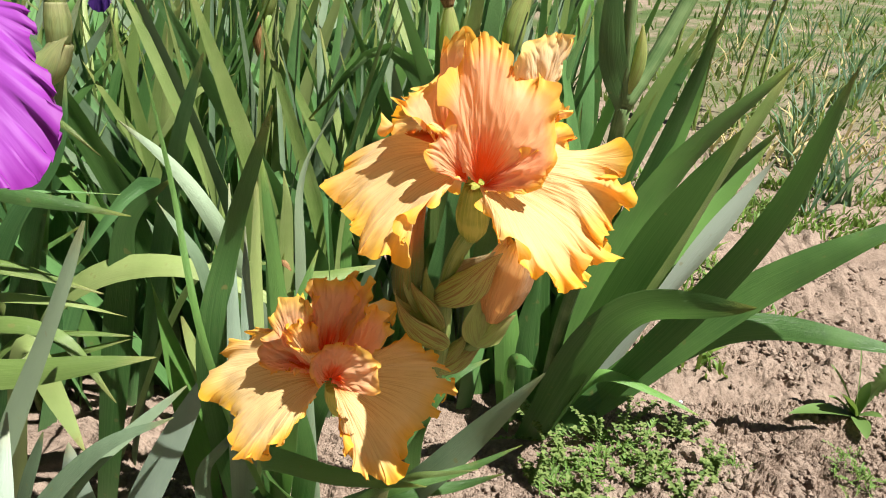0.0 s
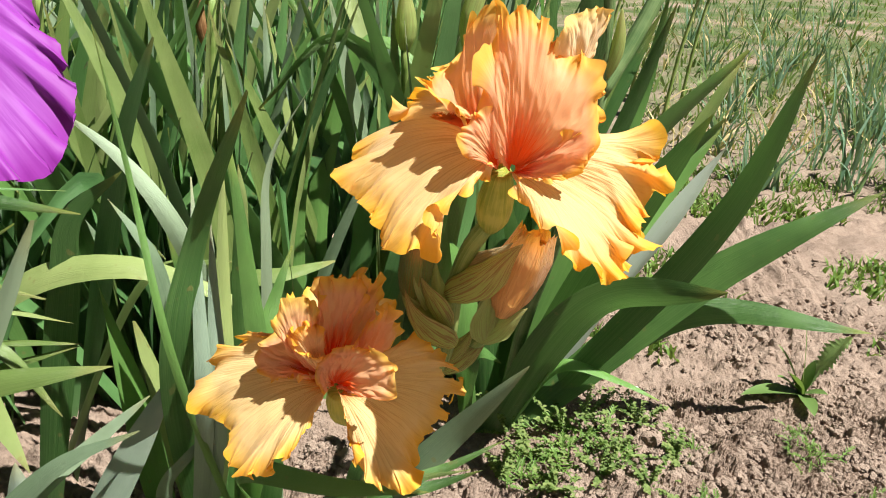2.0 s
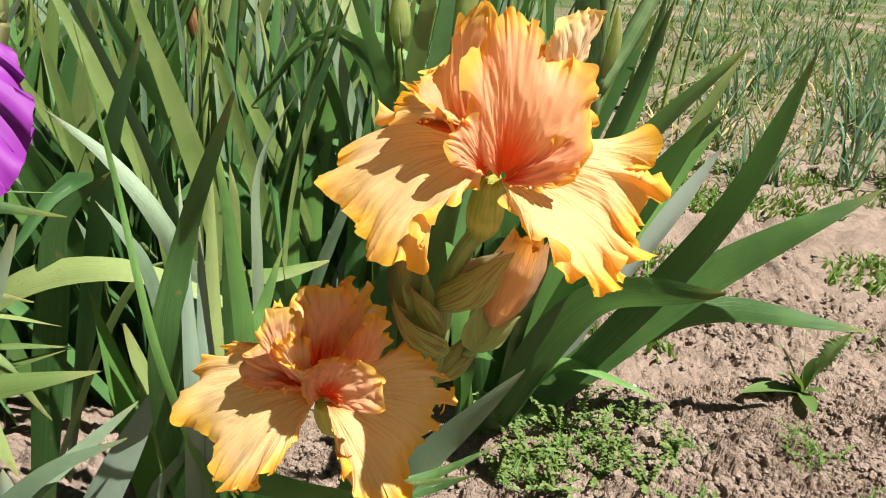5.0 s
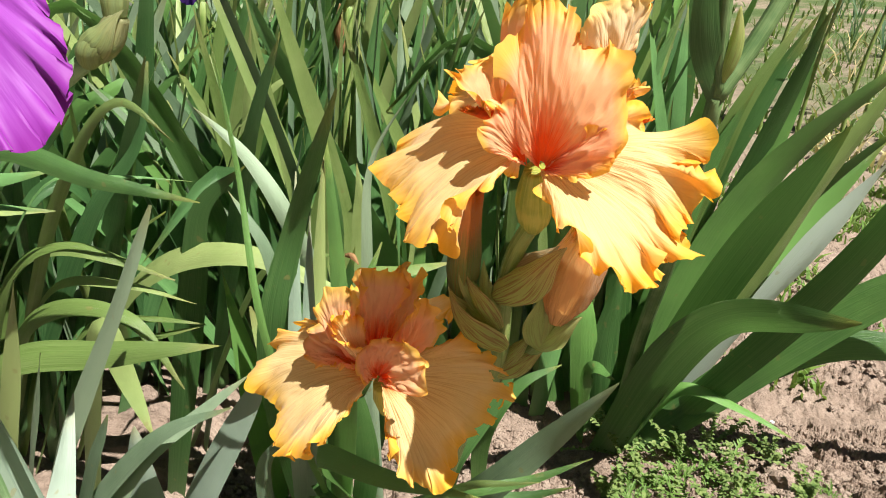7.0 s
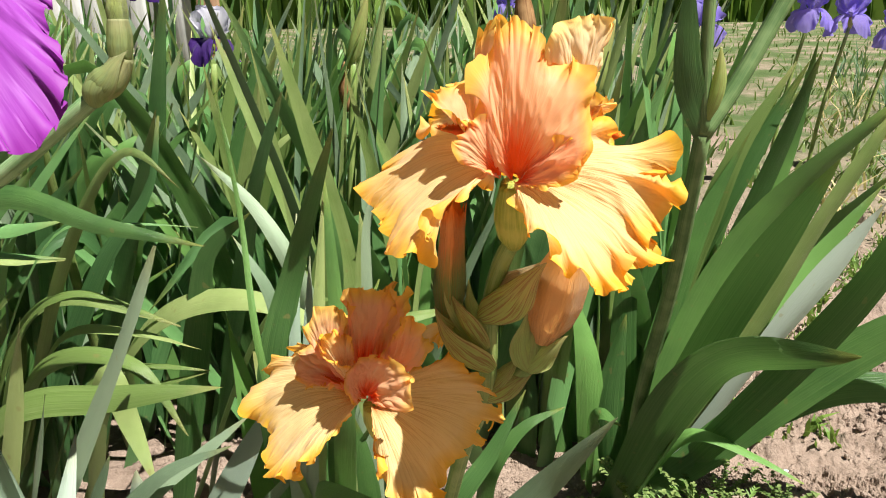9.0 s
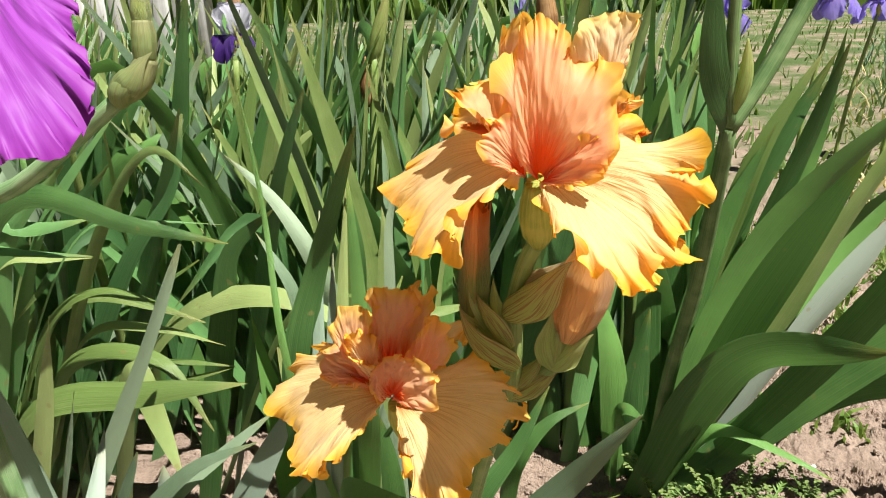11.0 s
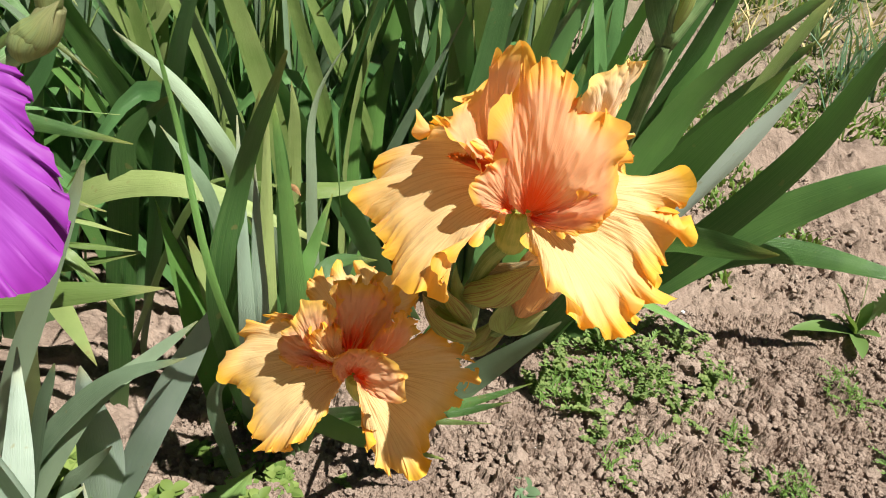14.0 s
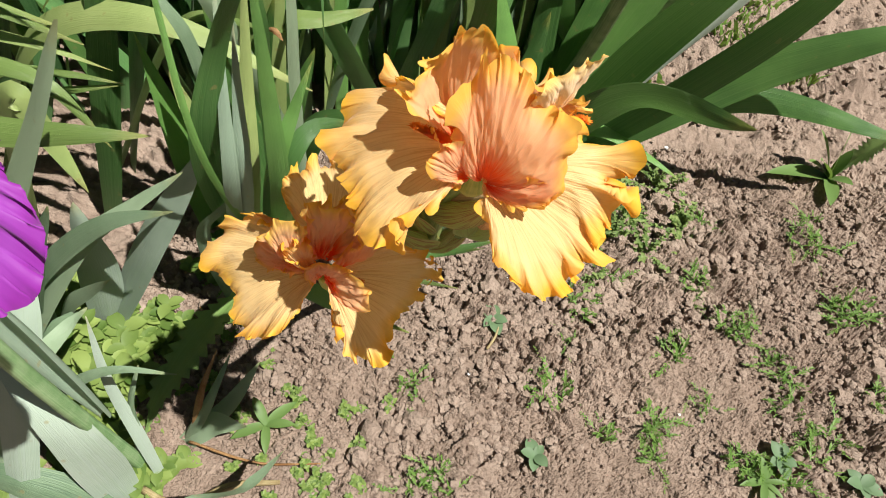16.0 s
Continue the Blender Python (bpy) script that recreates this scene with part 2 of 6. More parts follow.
PURPLE = petal_material("fall_purple", rgb(0.27, 0.042, 0.35), rgb(0.24, 0.020, 0.29), rgb(0.60, 0.38, 0.70), rgb(0.15, 0.014, 0.23), 0.24, edge_at=(0.86, 1.0), throat_at=(0.18, 0.52), vein_amount=0.30, relief=0.12)
LAVENDER = petal_material("petal_lavender", rgb(0.38, 0.30, 0.78), rgb(0.42, 0.36, 0.80), rgb(0.7, 0.65, 0.85), rgb(0.24, 0.16, 0.6))
WHITE_PETAL = petal_material("petal_white", rgb(0.80, 0.80, 0.84), rgb(0.75, 0.74, 0.84), rgb(0.7, 0.55, 0.2), rgb(0.5, 0.45, 0.7))
VIOLET = petal_material("petal_violet", rgb(0.10, 0.03, 0.30), rgb(0.14, 0.05, 0.38), rgb(0.6, 0.6, 0.7), rgb(0.05, 0.01, 0.2))
WEED = small_leaf_material("weed_leaf", rgb(0.075, 0.16, 0.028), rgb(0.19, 0.30, 0.06))
FEATHER = small_leaf_material("feathery_weed", rgb(0.09, 0.18, 0.04), rgb(0.19, 0.31, 0.07))
ROSETTE = small_leaf_material("rosette_leaf", rgb(0.07, 0.15, 0.035), rgb(0.16, 0.25, 0.075))
LEAFY = small_leaf_material("fresh_weed_leaf", rgb(0.05, 0.11, 0.018), rgb(0.28, 0.36, 0.10), 0.28)
JAG = leaf_material("toothed_weed_leaf", rgb(0.07, 0.15, 0.025), rgb(0.15, 0.25, 0.06), rgb(0.2, 0.2, 0.05), 0.3, 0.6)
CHICK = small_leaf_material("small_leaved_weed", rgb(0.05, 0.115, 0.024), rgb(0.26, 0.32, 0.11), 0.3)
GREY_SEEDLING = small_leaf_material("grey_seedling", rgb(0.08, 0.15, 0.07), rgb(0.14, 0.21, 0.11), 0.2, 0.6)
ONION = small_leaf_material("onion_blade", rgb(0.09, 0.19, 0.11), rgb(0.20, 0.32, 0.21))
GRASS = small_leaf_material("field_grass", rgb(0.06, 0.13, 0.03), rgb(0.20, 0.27, 0.08))
STRAW = small_leaf_material("straw", rgb(0.42, 0.33, 0.14), rgb(0.60, 0.50, 0.26), 0.2, 0.7)
SOIL = soil_material("dry_soil")
CLOD = soil_material("soil_clod", True)


# ---- mesh helpers ----
def mesh_of(name, verts, faces, uvs=None, smooth=True):
    me = bpy.data.meshes.new(name)
    me.from_pydata([tuple(v) for v in verts], [], faces)
    if uvs is not None:
        layer = me.uv_layers.new(name="UVMap")
        idx = np.empty(len(me.loops), dtype=np.int32)
        me.loops.foreach_get("vertex_index", idx)
        layer.data.foreach_set("uv", np.asarray(uvs, dtype=np.float32)[idx].ravel())
    if smooth:
        me.polygons.foreach_set("use_smooth", [True] * len(me.polygons))
    me.update()
    return me


def thing(name, at, label, category, group="", kind=""):
    ob = new(name)
    ob.location = at
    ob.empty_display_size = 0.02
    return tagged(ob, label, category, group, kind)


def root_of(ob):
    """Where the thing at the top of ob's family stands."""
    while ob.parent:
        ob = ob.parent
    return np.array(ob.location)


def part(name, geo, material, parent, label=""):
    """One mesh under a thing or a part; geo in world metres: verts, faces, uvs."""
    verts, faces, uvs = geo
    me = mesh_of(name, np.asarray(verts) - root_of(parent), faces, uvs)
    me.materials.append(material)
    ob = new(name, me)
    ob.parent = parent
    return tagged(ob, label)


def grid_faces(nu, nv, closed=False):
    f = []
    for j in range(nv - 1):
        for i in range(nu if closed else nu - 1):
            k = (i + 1) % nu
            f.append((j * nu + i, j * nu + k, (j + 1) * nu + k, (j + 1) * nu + i))
    return f


def join_geo(items):
    v, f, u, o = [], [], [], 0
    for vv, ff, uu in items:
        v.append(np.asarray(vv))
        u.append(np.asarray(uu) if uu is not None else np.zeros((len(vv), 2)))
        f += [tuple(i + o for i in q) for q in ff]
        o += len(vv)
    return np.concatenate(v), f, np.concatenate(u)


def smooth_path(points, n):
    """A smooth run of n places through a few (Catmull-Rom by chord length)."""
    p = [np.array(q, float) for q in points]
    if len(p) == 2:
        p = [p[0], (p[0] + p[1]) / 2, p[1]]
    p = [2 * p[0] - p[1]] + p + [2 * p[-1] - p[-2]]
    knots = [0.0]
    for a, b in zip(p, p[1:]):
        knots.append(knots[-1] + max(1e-6, np.linalg.norm(b - a)) ** 0.5)
    out = []
    for s in np.linspace(knots[1], knots[-2] - 1e-9, n):
        i = next(k for k in range(1, len(p) - 2) if s < knots[k + 1] or k == len(p) - 3)
        t0, t1, t2, t3 = knots[i - 1 : i + 3]
        a1 = (t1 - s) / (t1 - t0) * p[i - 1] + (s - t0) / (t1 - t0) * p[i]
        a2 = (t2 - s) / (t2 - t1) * p[i] + (s - t1) / (t2 - t1) * p[i + 1]
        a3 = (t3 - s) / (t3 - t2) * p[i + 1] + (s - t2) / (t3 - t2) * p[i + 2]
        b1 = (t2 - s) / (t2 - t0) * a1 + (s - t0) / (t2 - t0) * a2
        b2 = (t3 - s) / (t3 - t1) * a2 + (s - t1) / (t3 - t1) * a3
        out.append((t2 - s) / (t2 - t1) * b1 + (s - t1) / (t2 - t1) * b2)
    return np.array(out)


def unit(v):
    v = np.asarray(v, float)
    return v / np.maximum(np.linalg.norm(v, axis=-1, keepdims=True), 1e-9)


FACING = unit(np.array([0.0, -0.9, 0.42]))


def blade(points, width, turn=0.0, twist=0.0, n=22, thick=0.0014, taper=2.6, facing=FACING, seed=0, narrow=0.62):
    """A sword leaf: lens-shaped section with a fold, tapering to a point."""
    rng = random.Random(seed)
    c = smooth_path(points, n)
    s = np.linspace(0, 1, n)[:, None]
    tan = unit(np.gradient(c, axis=0))
    side = unit(np.cross(tan, facing))
    nor = np.cross(side, tan)
    a = np.radians(turn + twist * (s - 0.5)) + 0.10 * np.sin(s * 5 + rng.random() * 6)
    side, nor = side * np.cos(a) + nor * np.sin(a), nor * np.cos(a) - side * np.sin(a)
    w = 0.5 * width * (1 - s**taper) ** 0.85 * (narrow + (1 - narrow) * np.sin(np.pi / 2 * np.minimum(s / 0.45, 1)))
    w = np.maximum(w, 0.0004)
    wave = 0.035 * width * np.sin(s * (9 + 5 * rng.random()) + rng.random() * 6)
    fold = rng.uniform(0.06, 0.26)
    ring = [(-1, 1), (-0.5, 1), (0, 1), (0.5, 1), (1, 1), (1, -1), (0.5, -1), (0, -1), (-0.5, -1), (-1, -1)]
    verts = np.empty((n, 10, 3))
    uv = np.empty((n, 10, 2))
    for i, (x, y) in enumerate(ring):
        th = thick * 0.5 * y * (1 - 0.9 * x * x) * np.clip(1.15 - s, 0.05, 1)
        verts[:, i] = c + side * (w * x) + nor * (th + fold * w * (1 - abs(x)) + wave * (0.3 + x))
        uv[:, i] = np.concatenate([np.full((n, 1), 0.5 + 0.5 * x), s], 1)
    faces = []
    for k in range(n - 1):
        for i in (0, 1, 2, 3, 5, 6, 7, 8):
            faces.append((k * 10 + i, k * 10 + i + 1, (k + 1) * 10 + i + 1, (k + 1) * 10 + i))
    return verts.reshape(-1, 3), faces, uv.reshape(-1, 2)


def tube(points, radii, n=16, sides=10, flat=1.0, axis=(1.0, 0.0, 0.0)):
    """A tapered stalk or bud through a few places."""
    c = smooth_path(points, n)
    s = np.linspace(0, 1, n)
    r = np.interp(s, np.linspace(0, 1, len(radii)), radii)
    tan = unit(np.gradient(c, axis=0))
    e1 = unit(np.cross(tan, np.cross(np.array(axis, float), tan)))
    e2 = np.cross(tan, e1)
    verts, uv = [], []
    for k in range(n):
        for i in range(sides):
            a = 2 * math.pi * i / sides
            verts.append(c[k] + r[k] * (math.cos(a) * e1[k] + flat * math.sin(a) * e2[k]))
            uv.append((i / sides, s[k]))
    f = grid_faces(sides, n, True)
    f.append(tuple(range(sides))[::-1])
    f.append(tuple((n - 1) * sides + i for i in range(sides)))
    return np.array(verts), f, np.array(uv)


def fan_petal(origin, aim, spine, half, cup=0.25, ruffle=0.006, waves=11, seed=1, nu=161, nv=34):
    """A ruffled petal, fanning out from its claw. aim: level direction in which it leaves; spine: four (out, up) control
    places; half: half its breadth; cup: how far its sides bend back."""
    reach, round_at = 2.75, 0.54
    rng = np.random.RandomState(seed)
    o = np.array(origin, float)
    d = unit(np.array([aim[0], aim[1], 0.0]))
    up = np.array([0.0, 0.0, 1.0])
    q = [o + d * r + up * z for r, z in spine]
    m = 60
    t = np.linspace(0, 1, m)[:, None]
    c = (1 - t) ** 3 * q[0] + 3 * (1 - t) ** 2 * t * q[1] + 3 * (1 - t) * t**2 * q[2] + t**3 * q[3]
    run = np.concatenate([[0.0], np.cumsum(np.linalg.norm(np.diff(c, axis=0), axis=1))])
    length = run[-1]
    tan = unit(np.gradient(c, axis=0))
    side0 = np.cross(d, up)
    nor = unit(np.cross(side0[None], tan))
    side = np.cross(tan, nor)

    def along(table, y):
        return np.stack([np.interp(y, run, table[:, k]) for k in range(3)], -1)

    f = np.linspace(-reach, reach, nu)[None, :]
    s = np.linspace(0.04, 1, nv)[:, None] ** 0.85
    ph = rng.rand(10) * 6.28
    warp = 2.2 * np.sin(1.1 * f + ph[3]) + 1.3 * np.sin(2.3 * f + ph[4])
    bumps = np.array([noise.noise(Vector((x * 1.9, seed * 1.7, 2.0))) + 0.6 * noise.noise(Vector((x * 4.7, seed * 1.7, 7.0))) for x in f[0]])[None, :]
    turn = waves * f + ph[6] + warp
    lobe = 1.02 + 0.035 * np.sin(2.6 * f + ph[0]) + 0.045 * bumps - 0.035 * (1 - np.abs(np.sin(turn / 2)) ** 0.7) + 0.014 * np.sin(5.1 * turn + ph[2]) * np.sin(3.1 * f + ph[7])
    g = f + (0.55 / waves) * np.sin(2 * turn) * s**4
    lx = s * half * np.sin(g) * (1 + 0.12 * np.cos(g)) * (1 + (lobe - 1) * s**2)
    ly = s * length * (round_at + (1 - round_at) * np.cos(g)) * (1 + (lobe - 1) * s**2)
    ly = np.maximum(ly, 0.0)
    lx = lx * np.clip(ly / (0.34 * length), 0.0, 1.0) ** 0.8
    grooves = np.array([noise.noise(Vector((x * 7.0, seed * 2.1, 0.0))) * 1.6 + noise.noise(Vector((x * 17.0, seed * 2.1, 4.0))) for x in f[0]])[None, :]
    swell = 0.62 + 0.38 * np.sin(2.6 * f + ph[5])
    outer = 0.55 + 0.45 * np.clip(1.6 - np.abs(f) / reach * 1.1, 0, 1)
    wave = -np.cos(turn) + 0.35 * np.sin(0.5 * turn + ph[9])
    small = np.sin(2.2 * turn + ph[7])
    frill = np.sin(5.1 * turn + ph[1] + 2.0 * np.sin(3.0 * f)) * (0.6 + 0.4 * np.sin(4.3 * f + ph[8]))
    disp = ruffle * outer * swell * (1.25 * wave * s**4.2 + 0.75 * small * s**8 + 0.30 * frill * s**12)
    disp = disp + ruffle * (0.75 * np.sin(2.2 * f + ph[8]) + 0.5 * np.sin(3.7 * f + ph[2])) * s**2 + 0.0010 * grooves * s * (1.2 - s)
    disp = disp - cup * half * np.sin(f) ** 2 * s**2
    sh = Vector((seed * 3.7, seed * 1.3, 0.0))
    rough = np.array([[noise.noise(Vector((x * 80, y * 34, 0.0)) + sh) + 1.1 * noise.noise(Vector((x * 42, y * 30, 5.0)) + sh) + 0.5 * noise.noise(Vector((x * 210, y * 80, 0.0)) + sh) for x, y in zip(rx, ry)] for rx, ry in zip(lx, ly)])
    disp = disp + 0.0016 * rough * np.minimum(1, s / 0.3)
    slide = 0.30 * ruffle * np.sin(turn) * s**5 * outer
    p = along(c, ly) + along(side, ly) * (lx + slide)[..., None] + along(nor, ly) * disp[..., None]
    beyond = np.maximum(ly - length, 0.0)
    p = p + beyond[..., None] * tan[-1]
    uv = np.stack(np.broadcast_arrays(0.5 + 0.5 * f / reach, s), -1)
    return p.reshape(-1, 3), grid_faces(nu, nv), uv.reshape(-1, 2)


def petal(claw, rim, arch, ruffle=0.003, waves=9, seed=1, nu=321, nv=46, crumple=0.0006, pleat=0.0004, holes=(), crimp=0.0013):
    """A ruffled petal that fans out from its claw. rim: a few places along its free edge, from one side of the claw round
    to the other; arch: by how much its middle swells off the straight way; holes: (side -1 to 1, share of the way out, size)."""
    rng = np.random.RandomState(seed)
    fine = smooth_path([claw] + list(rim) + [claw], 600)[1:-1]
    run = np.concatenate([[0.0], np.cumsum(np.linalg.norm(np.diff(fine, axis=0), axis=1))])
    a, b = 0.05 * run[-1], 0.95 * run[-1]
    f = np.linspace(-1, 1, nu)
    edge = np.stack([np.interp(a + (b - a) * (f + 1) / 2, run, fine[:, k]) for k in range(3)], -1)
    s = (np.linspace(0.03, 1, nv) ** 0.8)[:, None, None]
    o = np.array(claw, float)
    w = (0.25 + 0.75 * np.cos(f * 1.5) ** 0.8)[None, :, None]
    lift = np.array(arch, float) * w
    span = max(3, nu // 5) | 1
    pad = np.pad(edge, ((span // 2, span // 2), (0, 0)), mode="edge")
    calm = np.stack([np.convolve(pad[:, k], np.ones(span) / span, "valid") for k in range(3)], -1)
    h = np.clip((s - 0.58) / 0.42, 0, 1)
    h = h * h * (3 - 2 * h)
    goal = calm[None] + (edge - calm)[None] * h
    c1 = o + (goal - o) * 0.33 + lift * 1.35
    c2 = o + (goal - o) * 0.72 + lift * 0.95
    p = (1 - s) ** 3 * o + 3 * (1 - s) ** 2 * s * c1 + 3 * (1 - s) * s**2 * c2 + s**3 * goal
    nor = unit(np.cross(np.gradient(p, axis=1), np.gradient(p, axis=0)))
    s, g = s[..., 0], f[None, :]
    ph = rng.rand(12) * 6.28
    sh = Vector((seed * 3.7, seed * 1.3, 0.0))
    swell = np.array([[noise.noise(Vector(q) * 26.0 + sh) for q in row] for row in p])
    folds = lambda x, y, k: abs(noise.noise(Vector((x * k, y * k * 0.5, seed * 2.7)))) - 0.22
    lumps = np.array([[1.5 * folds(x + 0.25 * w, y + 0.3 * w, 5.0) + 0.8 * folds(x, y + 0.2 * w, 11.0) for x, w in zip(f, row)] for y, row in zip(s[:, 0], swell)])
    far = np.linalg.norm(edge - o, axis=1)
    size = np.array([0.80 + 0.9 * noise.noise(Vector((x * 3.1, seed * 1.9, 1.0))) for x in f])[None, :] * np.clip(far / (0.6 * far.max()), 0.1, 1.0)[None, :] ** 1.5
    turn = waves * math.pi * (g + 0.09 * np.sin(3.1 * g + ph[0]) + 0.045 * np.sin(7.3 * g + ph[1])) + 2.2 * swell
    small = 2.3 * turn + ph[2] + 1.4 * np.sin(2 * g + ph[7])
    disp = ruffle * size * (np.sin(turn) * (s**7 + 0.03 * s**3) + 0.48 * np.sin(small) * s**11)
    disp = disp + crimp * np.sin(5.9 * turn + ph[3] + 2 * np.sin(4 * g)) * (0.6 + 0.4 * np.sin(5 * g + ph[4])) * s**10
    disp = disp - 0.4 * ruffle * size * s**12
    grooves = np.array([noise.noise(Vector((x * 15.0, seed * 2.1, 0.0))) + noise.noise(Vector((x * 37.0, seed * 2.1, 4.0))) * 0.7 for x in f])[None, :]
    disp = disp + pleat * grooves * s * (1.2 - s) * 2.2
    disp = disp + (0.9 * crumple * swell + 1.5 * crumple * lumps) * np.minimum(1, s / 0.25)
    out = unit(p - o)
    step = (b - a) / waves / math.pi
    slide = -0.40 * step * np.sin(2 * turn) * s**9 * size - 0.12 * step * np.sin(2 * small) * s**14
    along = unit(np.gradient(edge, axis=0))[None]
    reach = crimp * 0.5 * np.sin(7.3 * turn + ph[6]) * s**16 * size
    p = p + nor * disp[..., None] + along * slide[..., None] + out * reach[..., None]
    uv = np.stack(np.broadcast_arrays(0.5 + 0.5 * g, s), -1)
    faces = grid_faces(nu, nv)
    if holes:
        ff = np.broadcast_to(g, s.shape[:1] + (nu,)).ravel()
        ss = np.broadcast_to(s, (nv, nu)).ravel()
        gone = np.zeros(len(ff), bool)
        for x, y, r in holes:
            gone |= np.hypot((ff - x) * 1.3, ss - y) < r * (1 + 0.35 * np.sin(5 * np.arctan2(ss - y, ff - x)))
        faces = [k for k in faces if not any(gone[i] for i in k)]
    return p.reshape(-1, 3), faces, uv.reshape(-1, 2)


def beard(points, radius, count=240, seed=3):
    """A furry strip of short thick hairs."""
    rng = random.Random(seed)
    c = smooth_path(points, 30)
    verts, faces = [], []
    for k in range(count):
        b = c[int(rng.random() * 29.9)]
        d = unit(np.array([rng.gauss(0, 1), rng.gauss(0, 1), abs(rng.gauss(0.8, 0.7))]))
        s = unit(np.cross(d, [0.3, 0.9, 0.1])) * radius * 0.10
        t = np.cross(d, s)
        top = b + d * radius * rng.uniform(0.55, 0.9)
        i = len(verts)
        verts += [b + s, b - 0.5 * s + 0.87 * t, b - 0.5 * s - 0.87 * t, top]
        faces += [(i, i + 1, i + 3), (i + 1, i + 2, i + 3), (i + 2, i, i + 3)]
    core = tube(points, [radius * 0.4, radius * 0.6, radius * 0.5, radius * 0.15], 14, 8)
    return join_geo([core, (np.array(verts), faces, None)])


# ---- ground ----
def soil_height(x, y):
    v = Vector((x, y, 0.0))
    near = max(0.0, 1 - max(0.0, math.hypot(x - 0.2, y - 0.7) - 1.5) / 1.5)
    h = 0.010 * noise.noise(v * 4.0) + 0.006 * noise.noise(v * 11.0)
    if near > 0:
        rough = 0.35 + 0.65 * max(0.0, min(1.0, 0.5 + 1.4 * noise.noise(v * 3.1 + Vector((4, 2, 0)))))
        h += near * rough * 0.006 * noise.noise(v * 34.0)
    return h


def axis_run(parts):
    out = []
    for a, b, n in parts:
        out += list(np.linspace(a, b, n, endpoint=False))
    return out + [parts[-1][1]]


def crumbs(x, y, cell, seed, fill):
    """Height of rounded crumbs, one to a cell of a shaken grid: where they overlap the higher one shows."""
    rng = np.random.RandomState(seed)
    jx, jy, jr, jh = rng.rand(4, 256, 256)
    ix, iy = np.floor(x / cell).astype(int), np.floor(y / cell).astype(int)
    top = np.zeros_like(x)
    for a in (-1, 0, 1):
        for b in (-1, 0, 1):
            kx, ky = (ix + a) % 256, (iy + b) % 256
            cx, cy = (ix + a + jx[kx, ky]) * cell, (iy + b + jy[kx, ky]) * cell
            r = cell * (0.38 + 0.34 * jr[kx, ky]) * (jh[kx, ky] < fill)
            r2 = r * r - (x - cx) ** 2 - (y - cy) ** 2
            top = np.maximum(top, np.sqrt(np.maximum(r2, 0.0)))
    return top


def build_ground():
    xs = axis_run([(-400, -40, 8), (-40, -6, 12), (-6, -1.4, 30), (-1.4, -0.42, 30), (-0.42, -0.24, 44), (-0.24, 0.66, 570), (0.66, 0.80, 50), (0.80, 1.6, 50), (1.6, 6, 20), (6, 40, 12), (40, 400, 8)])
    ys = axis_run([(-300, -20, 8), (-20, -1.2, 20), (-1.2, 0.2, 30), (0.2, 0.3, 34), (0.3, 0.82, 350), (0.82, 1.0, 64), (1.0, 2.0, 80), (2.0, 7, 36), (7, 40, 20), (40, 600, 10)])
    X, Y = np.meshgrid(np.array(xs), np.array(ys))
    Z = np.array([[soil_height(x, y) for x in xs] for y in ys])
    patch = np.array([[noise.noise(Vector((x * 4.2, y * 4.2, 3.0))) if -0.5 < x < 1.7 and 0.1 < y < 2.1 else -1.0 for x in xs] for y in ys])
    trodden = np.exp(-(((X - 0.04) / 0.10) ** 2) - ((Y - 0.41) / 0.09) ** 2)
    loose = np.clip(0.75 + 1.3 * patch - 0.75 * trodden, 0.10, 1.0) * (patch > -0.99)
    fold = 0.006 * np.sin(150 * Y + 3 * np.sin(95 * X)) + 0.004 * np.sin(260 * X - 210 * Y)
    WX = X + 0.4 * fold + 0.0010 * np.sin(420 * Y + 2 * np.sin(260 * X)) + 0.0008 * np.sin(1100 * Y + 900 * X)
    WY = Y - 0.4 * fold + 0.0010 * np.sin(390 * X + 2 * np.sin(310 * Y)) + 0.0008 * np.sin(1000 * X - 1150 * Y)
    lumps = 0.45 * crumbs(WX, WY, 0.046, 11, 0.30) + 0.75 * crumbs(WX + 0.01, WY, 0.026, 12, 0.36) + 0.95 * crumbs(WX, WY, 0.014, 1, 0.45)
    lumps = lumps + 1.1 * crumbs(WX + 0.003, WY, 0.0085, 2, 0.62) + 1.0 * crumbs(WX, WY + 0.002, 0.0056, 4, 0.7)
    near = (X > -0.45) & (X < 1.0) & (Y > 0.15) & (Y < 1.2)
    grain = (np.random.RandomState(8).rand(*X.shape) - 0.5) * 0.0020 * near
    Z = Z + loose * lumps + near * (0.45 + 0.55 * loose) * 0.9 * crumbs(WX, WY, 0.0040, 3, 0.75) + grain
    verts = np.stack([X, Y, Z - 0.010 * loose], -1).reshape(-1, 3)
    me = mesh_of("ground", verts, grid_faces(len(xs), len(ys)))
    mid = np.empty(3 * len(me.polygons), dtype=np.float32)
    me.polygons.foreach_get("center", mid)
    gx, gy, _ = mid.reshape(-1, 3).T
    me.polygons.foreach_set("use_smooth", ~((gx > -0.3) & (gx < 0.7) & (gy > 0.25) & (gy < 0.86)))
    me.materials.append(SOIL)
    return tagged(new("ground", me), "dry crumbly pinkish brown garden soil, weedy further off", "ground", kind="structure")


build_ground()


